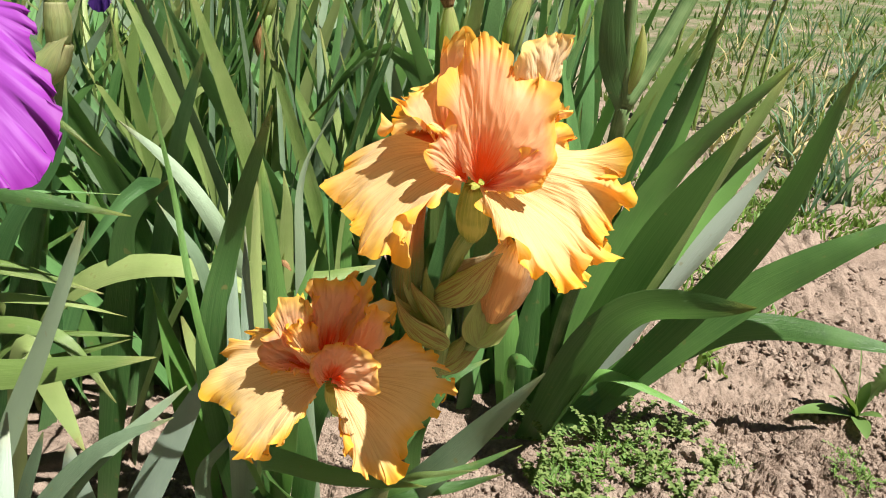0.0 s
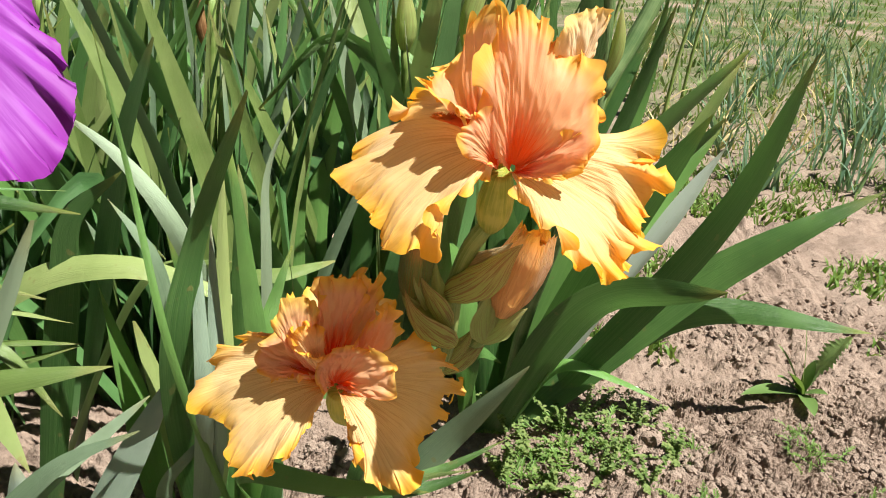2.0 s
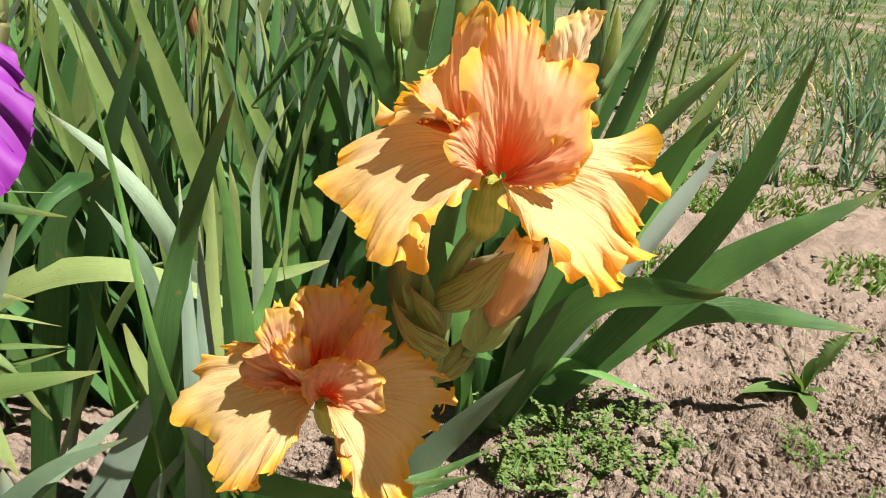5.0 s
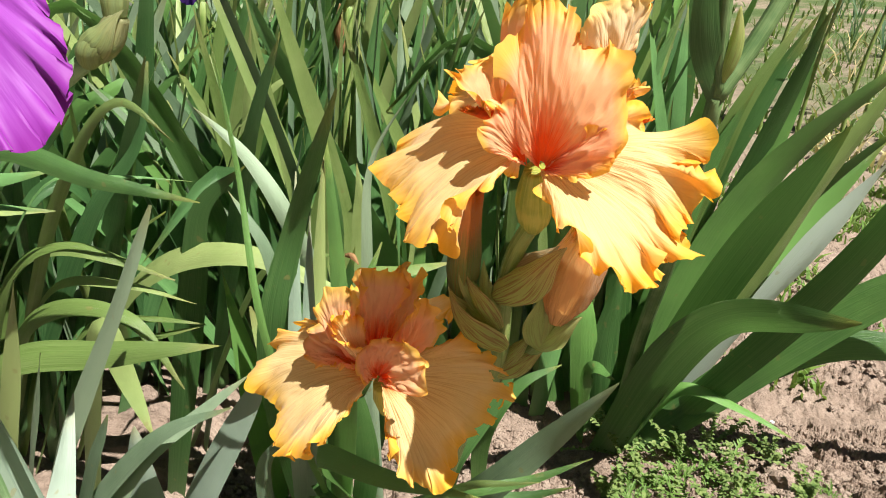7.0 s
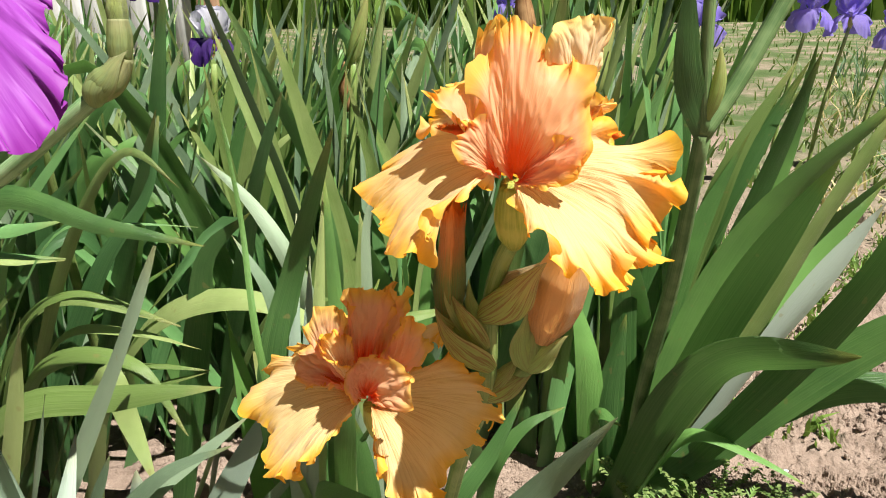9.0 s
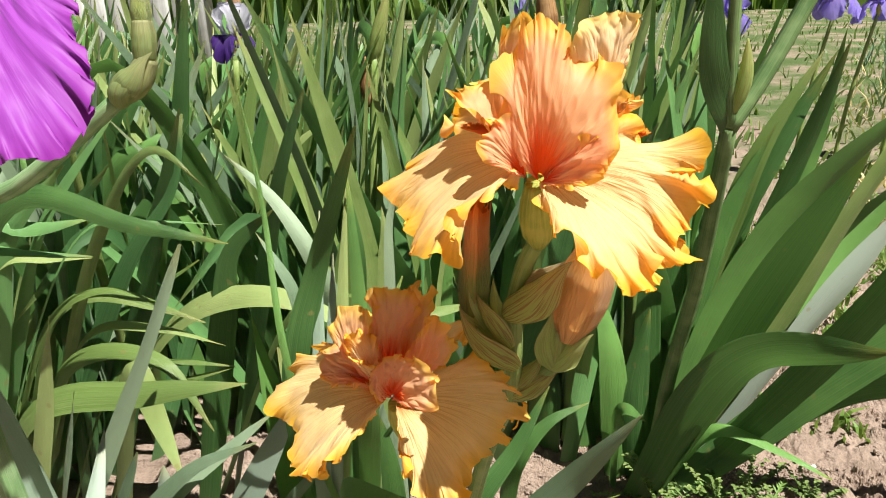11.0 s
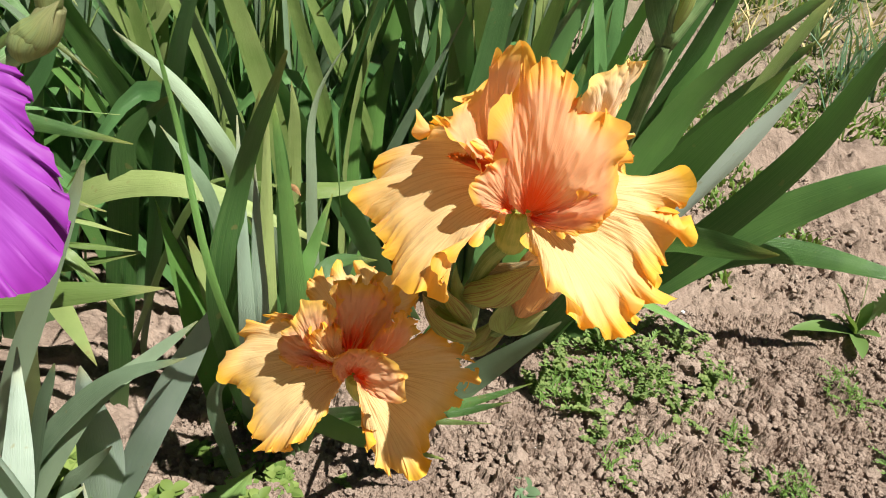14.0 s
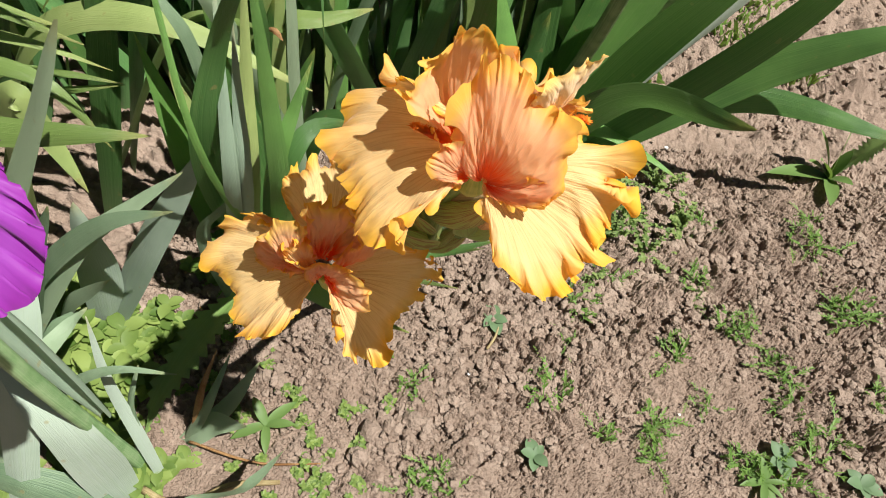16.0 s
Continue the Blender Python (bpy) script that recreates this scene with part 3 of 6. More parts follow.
def clods():
    """Loose crumbs and lumps of soil."""
    rng = random.Random(5)
    ico = bmesh.new()
    bmesh.ops.create_icosphere(ico, subdivisions=2, radius=1.0)
    base = np.array([v.co[:] for v in ico.verts])
    tri = [tuple(v.index for v in f.verts) for f in ico.faces]
    ico.free()
    ico = bmesh.new()
    bmesh.ops.create_icosphere(ico, subdivisions=1, radius=1.0)
    base1 = np.array([v.co[:] for v in ico.verts])
    tri1 = [tuple(v.index for v in f.verts) for f in ico.faces]
    ico.free()
    items = []
    for k in range(30000):
        x = rng.uniform(-0.30, 0.70)
        y = rng.uniform(0.28, 0.86)
        if k > 25000:
            x, y = rng.uniform(0.0, 1.15), rng.uniform(0.8, 1.3)
        m = noise.noise(Vector((x * 4.2, y * 4.2, 3.0))) + 0.7 * noise.noise(Vector((x * 21.0, y * 21.0, 5.0)))
        if m < rng.uniform(-0.60, 0.36):
            continue
        r = 0.0010 + (0.0016 + 0.0042 * max(0.0, min(1.0, 0.5 + 1.3 * m))) * rng.random() ** 2.0
        if rng.random() < 0.006 and m > 0:
            r = rng.uniform(0.005, 0.013)
        b, t = (base, tri) if r > 0.0034 else (base1, tri1)
        sh = Vector((rng.random() * 50, rng.random() * 50, rng.random() * 50))
        amp = np.array([1 + 0.6 * noise.noise(Vector(p) * 1.3 + sh) + 0.35 * noise.noise(Vector(p) * 3.1 + sh) for p in b])[:, None]
        p = b * amp * r * np.array([rng.uniform(0.8, 1.2), rng.uniform(0.8, 1.2), rng.uniform(0.7, 1.0)])
        p = p + np.array([x, y, soil_height(x, y) + 0.0006 + 0.003 * max(0.0, m) + r * 0.3])
        items.append((p, t, None))
    v, f, u = join_geo(items)
    me = mesh_of("soil_clods", v, f, smooth=False)
    me.materials.append(CLOD)
    tagged(new("soil_clods", me), "loose crumbs and lumps of dry brown soil", "soil", kind="stuff")


clods()


# ---- iris plants: leaves ----
def plant(name, x, y, label, group="iris plants in the bed"):
    return thing(name, (x, y, soil_height(x, y)), label, "iris plant", group)


COUNT = [0]


def leaf(owner, base, mid, tip, width, turn, material=None, twist=None, label="", root=None):
    """One sword leaf through three places; it is carried down to its plant's root where it starts above the soil."""
    COUNT[0] += 1
    rng = random.Random(COUNT[0])
    at = root_of(owner)
    pts = [base, mid, tip]
    if root:
        pts = [(root[0], root[1], -0.006)] + pts
    elif base[2] > 0.05:
        back = np.array(base) - np.array(mid)
        run = np.linalg.norm(back) + 1e-6
        reach = min(0.6, max(0.0, 0.9 * math.hypot(back[0], back[1]) / run)) * base[2]
        flat = unit(np.array([back[0], back[1]]) + 1e-9)
        pts = [(base[0] + flat[0] * reach, base[1] + flat[1] * reach, -0.006)] + pts
    else:
        pts[0] = (base[0], base[1], -0.006)
    geo = blade(pts, width * 1.18, turn, rng.uniform(-25, 25) if twist is None else twist, n=30 if len(pts) == 4 else 24, seed=COUNT[0])
    return part("leaf", geo, material or owner_leaf[owner.name], owner, label)


owner_leaf = {}
plant_l = plant("iris_plant", -0.34, 0.53, "iris clump with broad arching glaucous sword leaves")
plant_f = plant("iris_plant", -0.21, 0.70, "iris fan of tall green and blue-green sword leaves")
plant_p = plant("iris_plant", -0.44, 0.62, "iris clump with bent and crossing green leaves")
plant_b = plant("iris_plant", -0.20, 0.90, "iris clump with tall upright green leaves")
plant_c = plant("iris_plant", 0.00, 0.50, "low iris leaves below the apricot bloom")
plant_e = plant("iris_plant", -0.215, 0.335, "small iris fan with grey-green and drying leaves")
plant_r = plant("iris_plant", 0.16, 0.79, "large iris fan with broad dark green leaves and a budding stalk")
for o, m in ((plant_l, BLUE), (plant_f, GREEN), (plant_p, BACK), (plant_b, BACK), (plant_c, GREEN), (plant_e, BLUE), (plant_r, GREEN)):
    owner_leaf[o.name] = m
leaf(plant_l, (-0.318, 0.455, 0.195), (-0.244, 0.463, 0.338), (-0.206, 0.467, 0.419), 0.030, 35, material=BLUE)
leaf(plant_l, (-0.301, 0.390, 0.249), (-0.278, 0.390, 0.324), (-0.259, 0.394, 0.396), 0.021, 0, material=LIME)
leaf(plant_l, (-0.339, 0.450, 0.197), (-0.321, 0.450, 0.252), (-0.304, 0.450, 0.304), 0.013, 35)
leaf(plant_l, (-0.277, 0.440, 0.211), (-0.264, 0.440, 0.239), (-0.254, 0.440, 0.261), 0.015, 20)
leaf(plant_l, (-0.294, 0.485, 0.001), (-0.269, 0.480, 0.133), (-0.261, 0.475, 0.221), 0.036, -20, material=PALE_LEAF)
leaf(plant_l, (-0.305, 0.450, 0.142), (-0.215, 0.440, 0.246), (-0.150, 0.430, 0.286), 0.022, 30)
leaf(plant_l, (-0.292, 0.485, 0.001), (-0.207, 0.490, 0.169), (-0.139, 0.500, 0.293), 0.032, 25, material=PALE_LEAF)
leaf(plant_l, (-0.412, 0.520, 0.230), (-0.285, 0.505, 0.269), (-0.185, 0.497, 0.291), 0.030, 30, material=LIME)
leaf(plant_l, (-0.462, 0.620, 0.271), (-0.385, 0.605, 0.314), (-0.269, 0.587, 0.296), 0.017, 35, material=LIME)
leaf(plant_l, (-0.421, 0.620, 0.258), (-0.330, 0.600, 0.280), (-0.248, 0.580, 0.277), 0.013, 40, material=LIME)
leaf(plant_l, (-0.430, 0.600, 0.236), (-0.317, 0.580, 0.255), (-0.267, 0.567, 0.192), 0.020, 30, material=LIME)
leaf(plant_l, (-0.333, 0.560, 0.253), (-0.315, 0.555, 0.206), (-0.290, 0.540, 0.154), 0.027, 20, material=LIME)
leaf(plant_l, (-0.392, 0.620, 0.216), (-0.320, 0.610, 0.238), (-0.254, 0.600, 0.244), 0.012, 45, material=LIME)
leaf(plant_l, (-0.638, 0.700, 0.163), (-0.572, 0.690, 0.203), (-0.524, 0.700, 0.274), 0.031, 10, material=LIME)
leaf(plant_l, (-0.463, 0.640, 0.166), (-0.390, 0.620, 0.191), (-0.252, 0.600, 0.243), 0.016, 25, material=LIME)
leaf(plant_l, (-0.492, 0.660, 0.252), (-0.422, 0.640, 0.292), (-0.298, 0.620, 0.282), 0.017, 30, material=LIME)
leaf(plant_l, (-0.249, 0.450, 0.201), (-0.195, 0.460, 0.251), (-0.154, 0.470, 0.285), 0.018, 25, material=BLUE)
leaf(plant_f, (-0.134, 0.480, 0.321), (-0.114, 0.490, 0.400), (-0.069, 0.460, 0.503), 0.026, -50, twist=10, root=(-.17, .60))
leaf(plant_f, (-0.170, 0.660, 0.235), (-0.158, 0.660, 0.317), (-0.145, 0.660, 0.384), 0.029, -30, material=LIME)
leaf(plant_f, (-0.099, 0.530, 0.346), (-0.093, 0.520, 0.398), (-0.098, 0.520, 0.452), 0.013, -55, root=(-.13, .60))
leaf(plant_f, (-0.332, 0.630, 0.267), (-0.206, 0.600, 0.319), (-0.077, 0.590, 0.272), 0.028, 35, material=LIME)
leaf(plant_f, (-0.198, 0.640, 0.293), (-0.149, 0.620, 0.313), (-0.112, 0.600, 0.324), 0.013, 40, material=LIME)
leaf(plant_f, (-0.133, 0.460, 0.328), (-0.156, 0.500, 0.438), (-0.164, 0.500, 0.531), 0.0055, -15, root=(-.12, .58))
leaf(plant_f, (-0.162, 0.600, 0.356), (-0.199, 0.610, 0.410), (-0.244, 0.620, 0.446), 0.017, -22, material=BLUE, root=(-0.13, 0.74))
leaf(plant_f, (-0.269, 0.620, 0.285), (-0.250, 0.620, 0.355), (-0.204, 0.620, 0.396), 0.026, -10)
leaf(plant_f, (-0.148, 0.720, 0.233), (-0.087, 0.720, 0.251), (-0.043, 0.740, 0.255), 0.027, 30, material=LIME)
leaf(plant_f, (-0.163, 0.715, 0.005), (-0.132, 0.715, 0.114), (-0.102, 0.720, 0.212), 0.027, 5)
leaf(plant_f, (-0.140, 0.700, 0.028), (-0.094, 0.690, 0.128), (-0.041, 0.680, 0.164), 0.036, 25)
leaf(plant_f, (-0.173, 0.710, -0.002), (-0.159, 0.700, 0.175), (-0.133, 0.700, 0.286), 0.024, -10)
leaf(plant_f, (-0.216, 0.700, 0.004), (-0.193, 0.690, 0.155), (-0.174, 0.690, 0.255), 0.026, -25, material=BLUE)
leaf(plant_f, (-0.222, 0.700, 0.014), (-0.217, 0.680, 0.101), (-0.202, 0.660, 0.146), 0.020, -20, material=BLUE)
leaf(plant_f, (-0.083, 0.560, 0.348), (-0.075, 0.560, 0.426), (-0.041, 0.580, 0.484), 0.012, -60, root=(-.10, .62), material=BLUE)
leaf(plant_f, (-0.130, 0.710, 0.317), (-0.128, 0.710, 0.341), (-0.129, 0.710, 0.372), 0.015, -30, material=LIME)
leaf(plant_f, (-0.166, 0.560, 0.338), (-0.179, 0.560, 0.369), (-0.199, 0.570, 0.392), 0.014, -55, root=(-.17, .60), material=BLUE)
leaf(plant_p, (-0.373, 0.600, 0.369), (-0.276, 0.565, 0.463), (-0.228, 0.550, 0.437), 0.013, -10, material=LIME)
leaf(plant_p, (-0.370, 0.580, 0.384), (-0.299, 0.575, 0.397), (-0.230, 0.573, 0.397), 0.005, 40)
leaf(plant_p, (-0.418, 0.560, 0.417), (-0.291, 0.540, 0.406), (-0.205, 0.533, 0.395), 0.022, -5, material=GREEN)
leaf(plant_p, (-0.483, 0.600, 0.341), (-0.428, 0.600, 0.347), (-0.383, 0.600, 0.351), 0.012, 30, material=LIME)
leaf(plant_p, (-0.471, 0.660, 0.253), (-0.453, 0.660, 0.358), (-0.390, 0.660, 0.425), 0.026, -10)
leaf(plant_p, (-0.485, 0.620, 0.297), (-0.429, 0.610, 0.388), (-0.329, 0.620, 0.498), 0.021, 15)
leaf(plant_p, (-0.506, 0.600, 0.280), (-0.470, 0.600, 0.367), (-0.391, 0.600, 0.441), 0.028, -15)
leaf(plant_p, (-0.389, 0.660, 0.323), (-0.324, 0.660, 0.404), (-0.314, 0.680, 0.472), 0.024, 10)
leaf(plant_p, (-0.509, 0.600, 0.406), (-0.454, 0.600, 0.379), (-0.373, 0.600, 0.390), 0.025, 30)
leaf(plant_p, (-0.513, 0.580, 0.372), (-0.456, 0.575, 0.365), (-0.358, 0.570, 0.365), 0.016, 35)
leaf(plant_b, (-0.222, 0.660, 0.382), (-0.199, 0.650, 0.442), (-0.171, 0.640, 0.500), 0.028, 30)
leaf(plant_b, (-0.340, 0.900, 0.335), (-0.273, 0.885, 0.405), (-0.219, 0.877, 0.432), 0.030, 35, material=LIME)
leaf(plant_b, (-0.168, 0.830, 0.221), (-0.171, 0.830, 0.276), (-0.163, 0.834, 0.327), 0.022, -5)
leaf(plant_b, (-0.200, 0.850, 0.172), (-0.104, 0.880, 0.287), (-0.008, 0.950, 0.408), 0.036, 0)
leaf(plant_b, (-0.138, 0.950, 0.268), (-0.133, 0.950, 0.369), (-0.132, 0.950, 0.495), 0.020, -20, material=BLUE)
leaf(plant_b, (-0.113, 0.950, 0.268), (-0.110, 0.950, 0.369), (-0.102, 0.950, 0.482), 0.015, -30, material=PALE_LEAF)
leaf(plant_b, (-0.344, 0.950, 0.398), (-0.327, 0.950, 0.450), (-0.297, 0.950, 0.504), 0.036, -35, material=LIME)
leaf(plant_b, (-0.285, 0.950, 0.399), (-0.273, 0.950, 0.451), (-0.253, 0.950, 0.554), 0.030, -35, material=LIME)
leaf(plant_b, (-0.157, 0.900, 0.279), (-0.158, 0.900, 0.412), (-0.138, 0.900, 0.531), 0.025, -30, material=BACK)
leaf(plant_c, (-0.081, 0.410, 0.269), (-0.022, 0.360, 0.301), (0.033, 0.330, 0.323), 0.017, 40, root=(-.10, .62))
leaf(plant_c, (0.014, 0.530, 0.137), (0.069, 0.505, 0.221), (0.115, 0.480, 0.298), 0.027, 28, material=BLUE, root=(-.06, .64))
leaf(plant_c, (-0.001, 0.500, 0.163), (0.056, 0.495, 0.189), (0.103, 0.489, 0.222), 0.011, 20, root=(-.10, .62))
leaf(plant_c, (-0.004, 0.530, 0.129), (0.047, 0.525, 0.142), (0.093, 0.521, 0.163), 0.014, 25, root=(-.10, .64))
leaf(plant_c, (0.022, 0.420, 0.249), (0.042, 0.410, 0.261), (0.064, 0.398, 0.276), 0.006, 30, root=(-.10, .62), material=LIME)
leaf(plant_c, (-0.093, 0.560, 0.131), (-0.094, 0.555, 0.190), (-0.098, 0.550, 0.235), 0.021, -10, root=(-.12, .58))
leaf(plant_c, (-0.123, 0.560, 0.127), (-0.114, 0.560, 0.169), (-0.081, 0.550, 0.235), 0.018, -40, root=(-.13, .57))
leaf(plant_c, (-0.010, 0.520, 0.172), (0.021, 0.540, 0.219), (0.047, 0.560, 0.268), 0.018, -5, root=(-.02, .60))
leaf(plant_c, (0.015, 0.600, 0.158), (0.045, 0.610, 0.200), (0.080, 0.620, 0.217), 0.018, 25, root=(.0, .66))
leaf(plant_c, (-0.159, 0.580, 0.107), (-0.119, 0.520, 0.124), (-0.083, 0.500, 0.131), 0.014, 30, root=(-.14, .64))
leaf(plant_c, (-0.141, 0.550, 0.134), (-0.145, 0.540, 0.175), (-0.168, 0.530, 0.215), 0.016, -30, root=(-.15, .57))
leaf(plant_c, (-0.166, 0.500, 0.172), (-0.148, 0.500, 0.199), (-0.120, 0.510, 0.228), 0.013, -30, root=(-.17, .53), material=BLUE)
leaf(plant_e, (-0.181, 0.365, -0.009), (-0.137, 0.390, 0.035), (-0.107, 0.420, 0.078), 0.016, 5)
leaf(plant_e, (-0.179, 0.365, -0.001), (-0.145, 0.370, 0.038), (-0.107, 0.360, 0.065), 0.024, 30)
leaf(plant_e, (-0.177, 0.365, -0.001), (-0.146, 0.380, 0.068), (-0.129, 0.410, 0.106), 0.011, 25)
leaf(plant_e, (-0.171, 0.365, 0.008), (-0.152, 0.385, 0.081), (-0.140, 0.410, 0.113), 0.007, 10, material=DRY)
leaf(plant_e, (-0.211, 0.300, -0.010), (-0.229, 0.310, 0.149), (-0.277, 0.340, 0.206), 0.039, -30, material=PALE_LEAF)
leaf(plant_e, (-0.201, 0.285, 0.034), (-0.275, 0.290, 0.059), (-0.350, 0.300, 0.053), 0.035, -15, material=BLUE)
leaf(plant_e, (-0.126, 0.270, 0.114), (-0.091, 0.300, 0.085), (-0.060, 0.330, 0.105), 0.021, -10)
leaf(plant_e, (-0.240, 0.340, 0.150), (-0.190, 0.345, 0.189), (-0.145, 0.350, 0.182), 0.010, 30)
leaf(plant_e, (-0.199, 0.340, 0.071), (-0.215, 0.360, 0.141), (-0.220, 0.380, 0.205), 0.011, -30, material=PALE_LEAF)
leaf(plant_e, (-0.203, 0.345, 0.071), (-0.200, 0.355, 0.110), (-0.190, 0.370, 0.148), 0.012, 30)
leaf(plant_e, (-0.347, 0.460, 0.040), (-0.318, 0.460, 0.107), (-0.270, 0.470, 0.173), 0.038, 30, material=PALE_LEAF)
leaf(plant_e, (-0.340, 0.440, 0.053), (-0.336, 0.450, 0.119), (-0.334, 0.470, 0.163), 0.030, 20)
leaf(plant_e, (-0.347, 0.420, 0.019), (-0.316, 0.430, 0.064), (-0.283, 0.450, 0.089), 0.021, 20)
leaf(plant_e, (-0.291, 0.450, 0.097), (-0.260, 0.440, 0.137), (-0.218, 0.420, 0.196), 0.015, 30)
leaf(plant_e, (-0.271, 0.330, 0.151), (-0.257, 0.370, 0.223), (-0.269, 0.430, 0.286), 0.029, -10, material=PALE_LEAF)
leaf(plant_e, (-0.293, 0.360, 0.113), (-0.266, 0.400, 0.138), (-0.260, 0.430, 0.128), 0.020, -10)
leaf(plant_r, (0.035, 0.850, -0.051), (0.036, 0.860, 0.082), (0.026, 0.880, 0.184), 0.027, 20, root=(.05, .88))
leaf(plant_r, (0.087, 0.860, -0.053), (0.076, 0.870, 0.062), (0.055, 0.900, 0.144), 0.026, -10, root=(.09, .88))
leaf(plant_r, (0.233, 0.880, 0.297), (0.261, 0.880, 0.392), (0.318, 0.900, 0.495), 0.030, -20, material=LIME)
leaf(plant_r, (0.196, 0.900, 0.303), (0.198, 0.900, 0.406), (0.199, 0.920, 0.500), 0.028, -15, material=BACK)
leaf(plant_r, (0.299, 0.920, 0.285), (0.335, 0.940, 0.399), (0.353, 0.950, 0.514), 0.025, 15)
leaf(plant_r, (0.145, 0.980, 0.353), (0.149, 0.980, 0.440), (0.144, 1.000, 0.527), 0.022, -35, material=BLUE)
leaf(plant_r, (0.284, 1.000, 0.327), (0.317, 1.000, 0.401), (0.363, 1.000, 0.457), 0.023, -25, material=LIME)
leaf(plant_r, (0.177, 0.860, 0.246), (0.181, 0.860, 0.316), (0.188, 0.870, 0.413), 0.023, -20)
leaf(plant_r, (0.160, 0.790, 0.021), (0.267, 0.800, 0.326), (0.393, 0.806, 0.471), 0.061, -38)
leaf(plant_r, (0.149, 0.780, 0.028), (0.236, 0.680, 0.311), (0.279, 0.612, 0.454), 0.042, 40)
leaf(plant_r, (0.180, 0.800, 0.027), (0.321, 0.810, 0.303), (0.401, 0.830, 0.461), 0.045, -45, material=LIME)
leaf(plant_r, (0.258, 0.840, 0.142), (0.375, 0.900, 0.276), (0.434, 0.914, 0.355), 0.028, 5)
leaf(plant_r, (0.190, 0.800, 0.032), (0.339, 0.830, 0.244), (0.423, 0.855, 0.360), 0.053, -50, material=PALE_LEAF)
leaf(plant_r, (0.198, 0.800, 0.028), (0.360, 0.710, 0.323), (0.383, 0.657, 0.496), 0.031, 20)
leaf(plant_r, (0.175, 0.790, 0.030), (0.380, 0.760, 0.222), (0.529, 0.720, 0.345), 0.044, 25)
leaf(plant_r, (0.141, 0.770, 0.031), (0.217, 0.660, 0.249), (0.299, 0.564, 0.312), 0.050, -18, twist=0)
leaf(plant_r, (0.163, 0.780, 0.028), (0.365, 0.780, 0.161), (0.598, 0.760, 0.146), 0.036, 8)
leaf(plant_r, (0.222, 0.770, 0.098), (0.286, 0.745, 0.092), (0.333, 0.724, 0.078), 0.017, 55)
leaf(plant_r, (0.113, 0.790, 0.032), (0.120, 0.770, 0.115), (0.143, 0.740, 0.123), 0.024, 60)
leaf(plant_r, (0.137, 0.800, 0.007), (0.134, 0.800, 0.120), (0.148, 0.820, 0.221), 0.033, 10)
leaf(plant_r, (0.118, 0.800, 0.045), (0.106, 0.800, 0.168), (0.084, 0.820, 0.258), 0.031, -15)
leaf(plant_r, (0.248, 0.950, 0.133), (0.310, 0.920, 0.365), (0.340, 0.888, 0.508), 0.033, -30)
leaf(plant_r, (0.196, 1.000, 0.105), (0.213, 1.000, 0.363), (0.223, 1.000, 0.549), 0.044, -10)
leaf(plant_r, (0.230, 0.950, 0.150), (0.272, 0.950, 0.325), (0.347, 0.950, 0.491), 0.035, -15)
leaf(plant_r, (0.215, 0.900, 0.231), (0.269, 0.900, 0.354), (0.332, 0.920, 0.480), 0.031, 10)
leaf(plant_r, (0.150, 0.830, 0.108), (0.149, 0.840, 0.253), (0.169, 0.860, 0.363), 0.030, 15)
leaf(plant_r, (0.188, 0.840, 0.152), (0.221, 0.850, 0.307), (0.273, 0.870, 0.426), 0.034, -20)
leaf(plant_r, (0.397, 0.980, 0.268), (0.427, 0.970, 0.309), (0.458, 0.960, 0.355), 0.032, -20)

# Out of view: an assumed iris fan, added to shadow the bare soil.
plant_s = plant("iris_plant", 0.86, 0.47, "unseen iris fan out of view, added to shadow the bare soil")
owner_leaf[plant_s.name] = GREEN
for dx, dy, tall, wide, turn in ((-0.06, 0.00, 0.40, 0.040, 20), (-0.02, 0.03, 0.46, 0.044, -30), (0.03, -0.01, 0.44, 0.040, 35), (0.09, 0.02, 0.38, 0.036, 10), (-0.10, 0.02, 0.30, 0.034, -15)):
    leaf(plant_s, (0.86 + 0.3 * dx, 0.47 + 0.3 * dy, 0.0), (0.86 + 0.6 * dx, 0.47 + 0.6 * dy, 0.55 * tall), (0.86 + 1.3 * dx, 0.47 + dy, tall), wide, turn)

plant_n = plant("iris_plant", -0.15, 0.60, "upright iris fan with fresh green and silvery leaves behind the bloom")
owner_leaf[plant_n.name] = GREEN
leaf(plant_n, (-0.075, 0.455, 0.298), (-0.081, 0.475, 0.384), (-0.091, 0.5, 0.464), 0.0165, 0, twist=8, root=(-0.14, 0.598))
leaf(plant_n, (-0.075, 0.46, 0.327), (-0.064, 0.475, 0.36), (-0.053, 0.49, 0.391), 0.015, 0, twist=8, root=(-0.14, 0.598))
leaf(plant_n, (-0.071, 0.46, 0.316), (-0.053, 0.48, 0.339), (-0.024, 0.5, 0.329), 0.02, 15, twist=8, root=(-0.136, 0.597))
leaf(plant_n, (-0.118, 0.47, 0.278), (-0.118, 0.485, 0.341), (-0.125, 0.53, 0.425), 0.0125, -15, twist=8, root=(-0.183, 0.604), material=PALE_LEAF)
leaf(plant_n, (-0.109, 0.475, 0.277), (-0.109, 0.49, 0.343), (-0.11, 0.51, 0.399), 0.013, -10, twist=8, root=(-0.174, 0.603), material=PALE_LEAF)
leaf(plant_n, (-0.107, 0.485, 0.27), (-0.104, 0.5, 0.352), (-0.101, 0.525, 0.444), 0.014, -20, twist=8, root=(-0.172, 0.603), material=LIME)
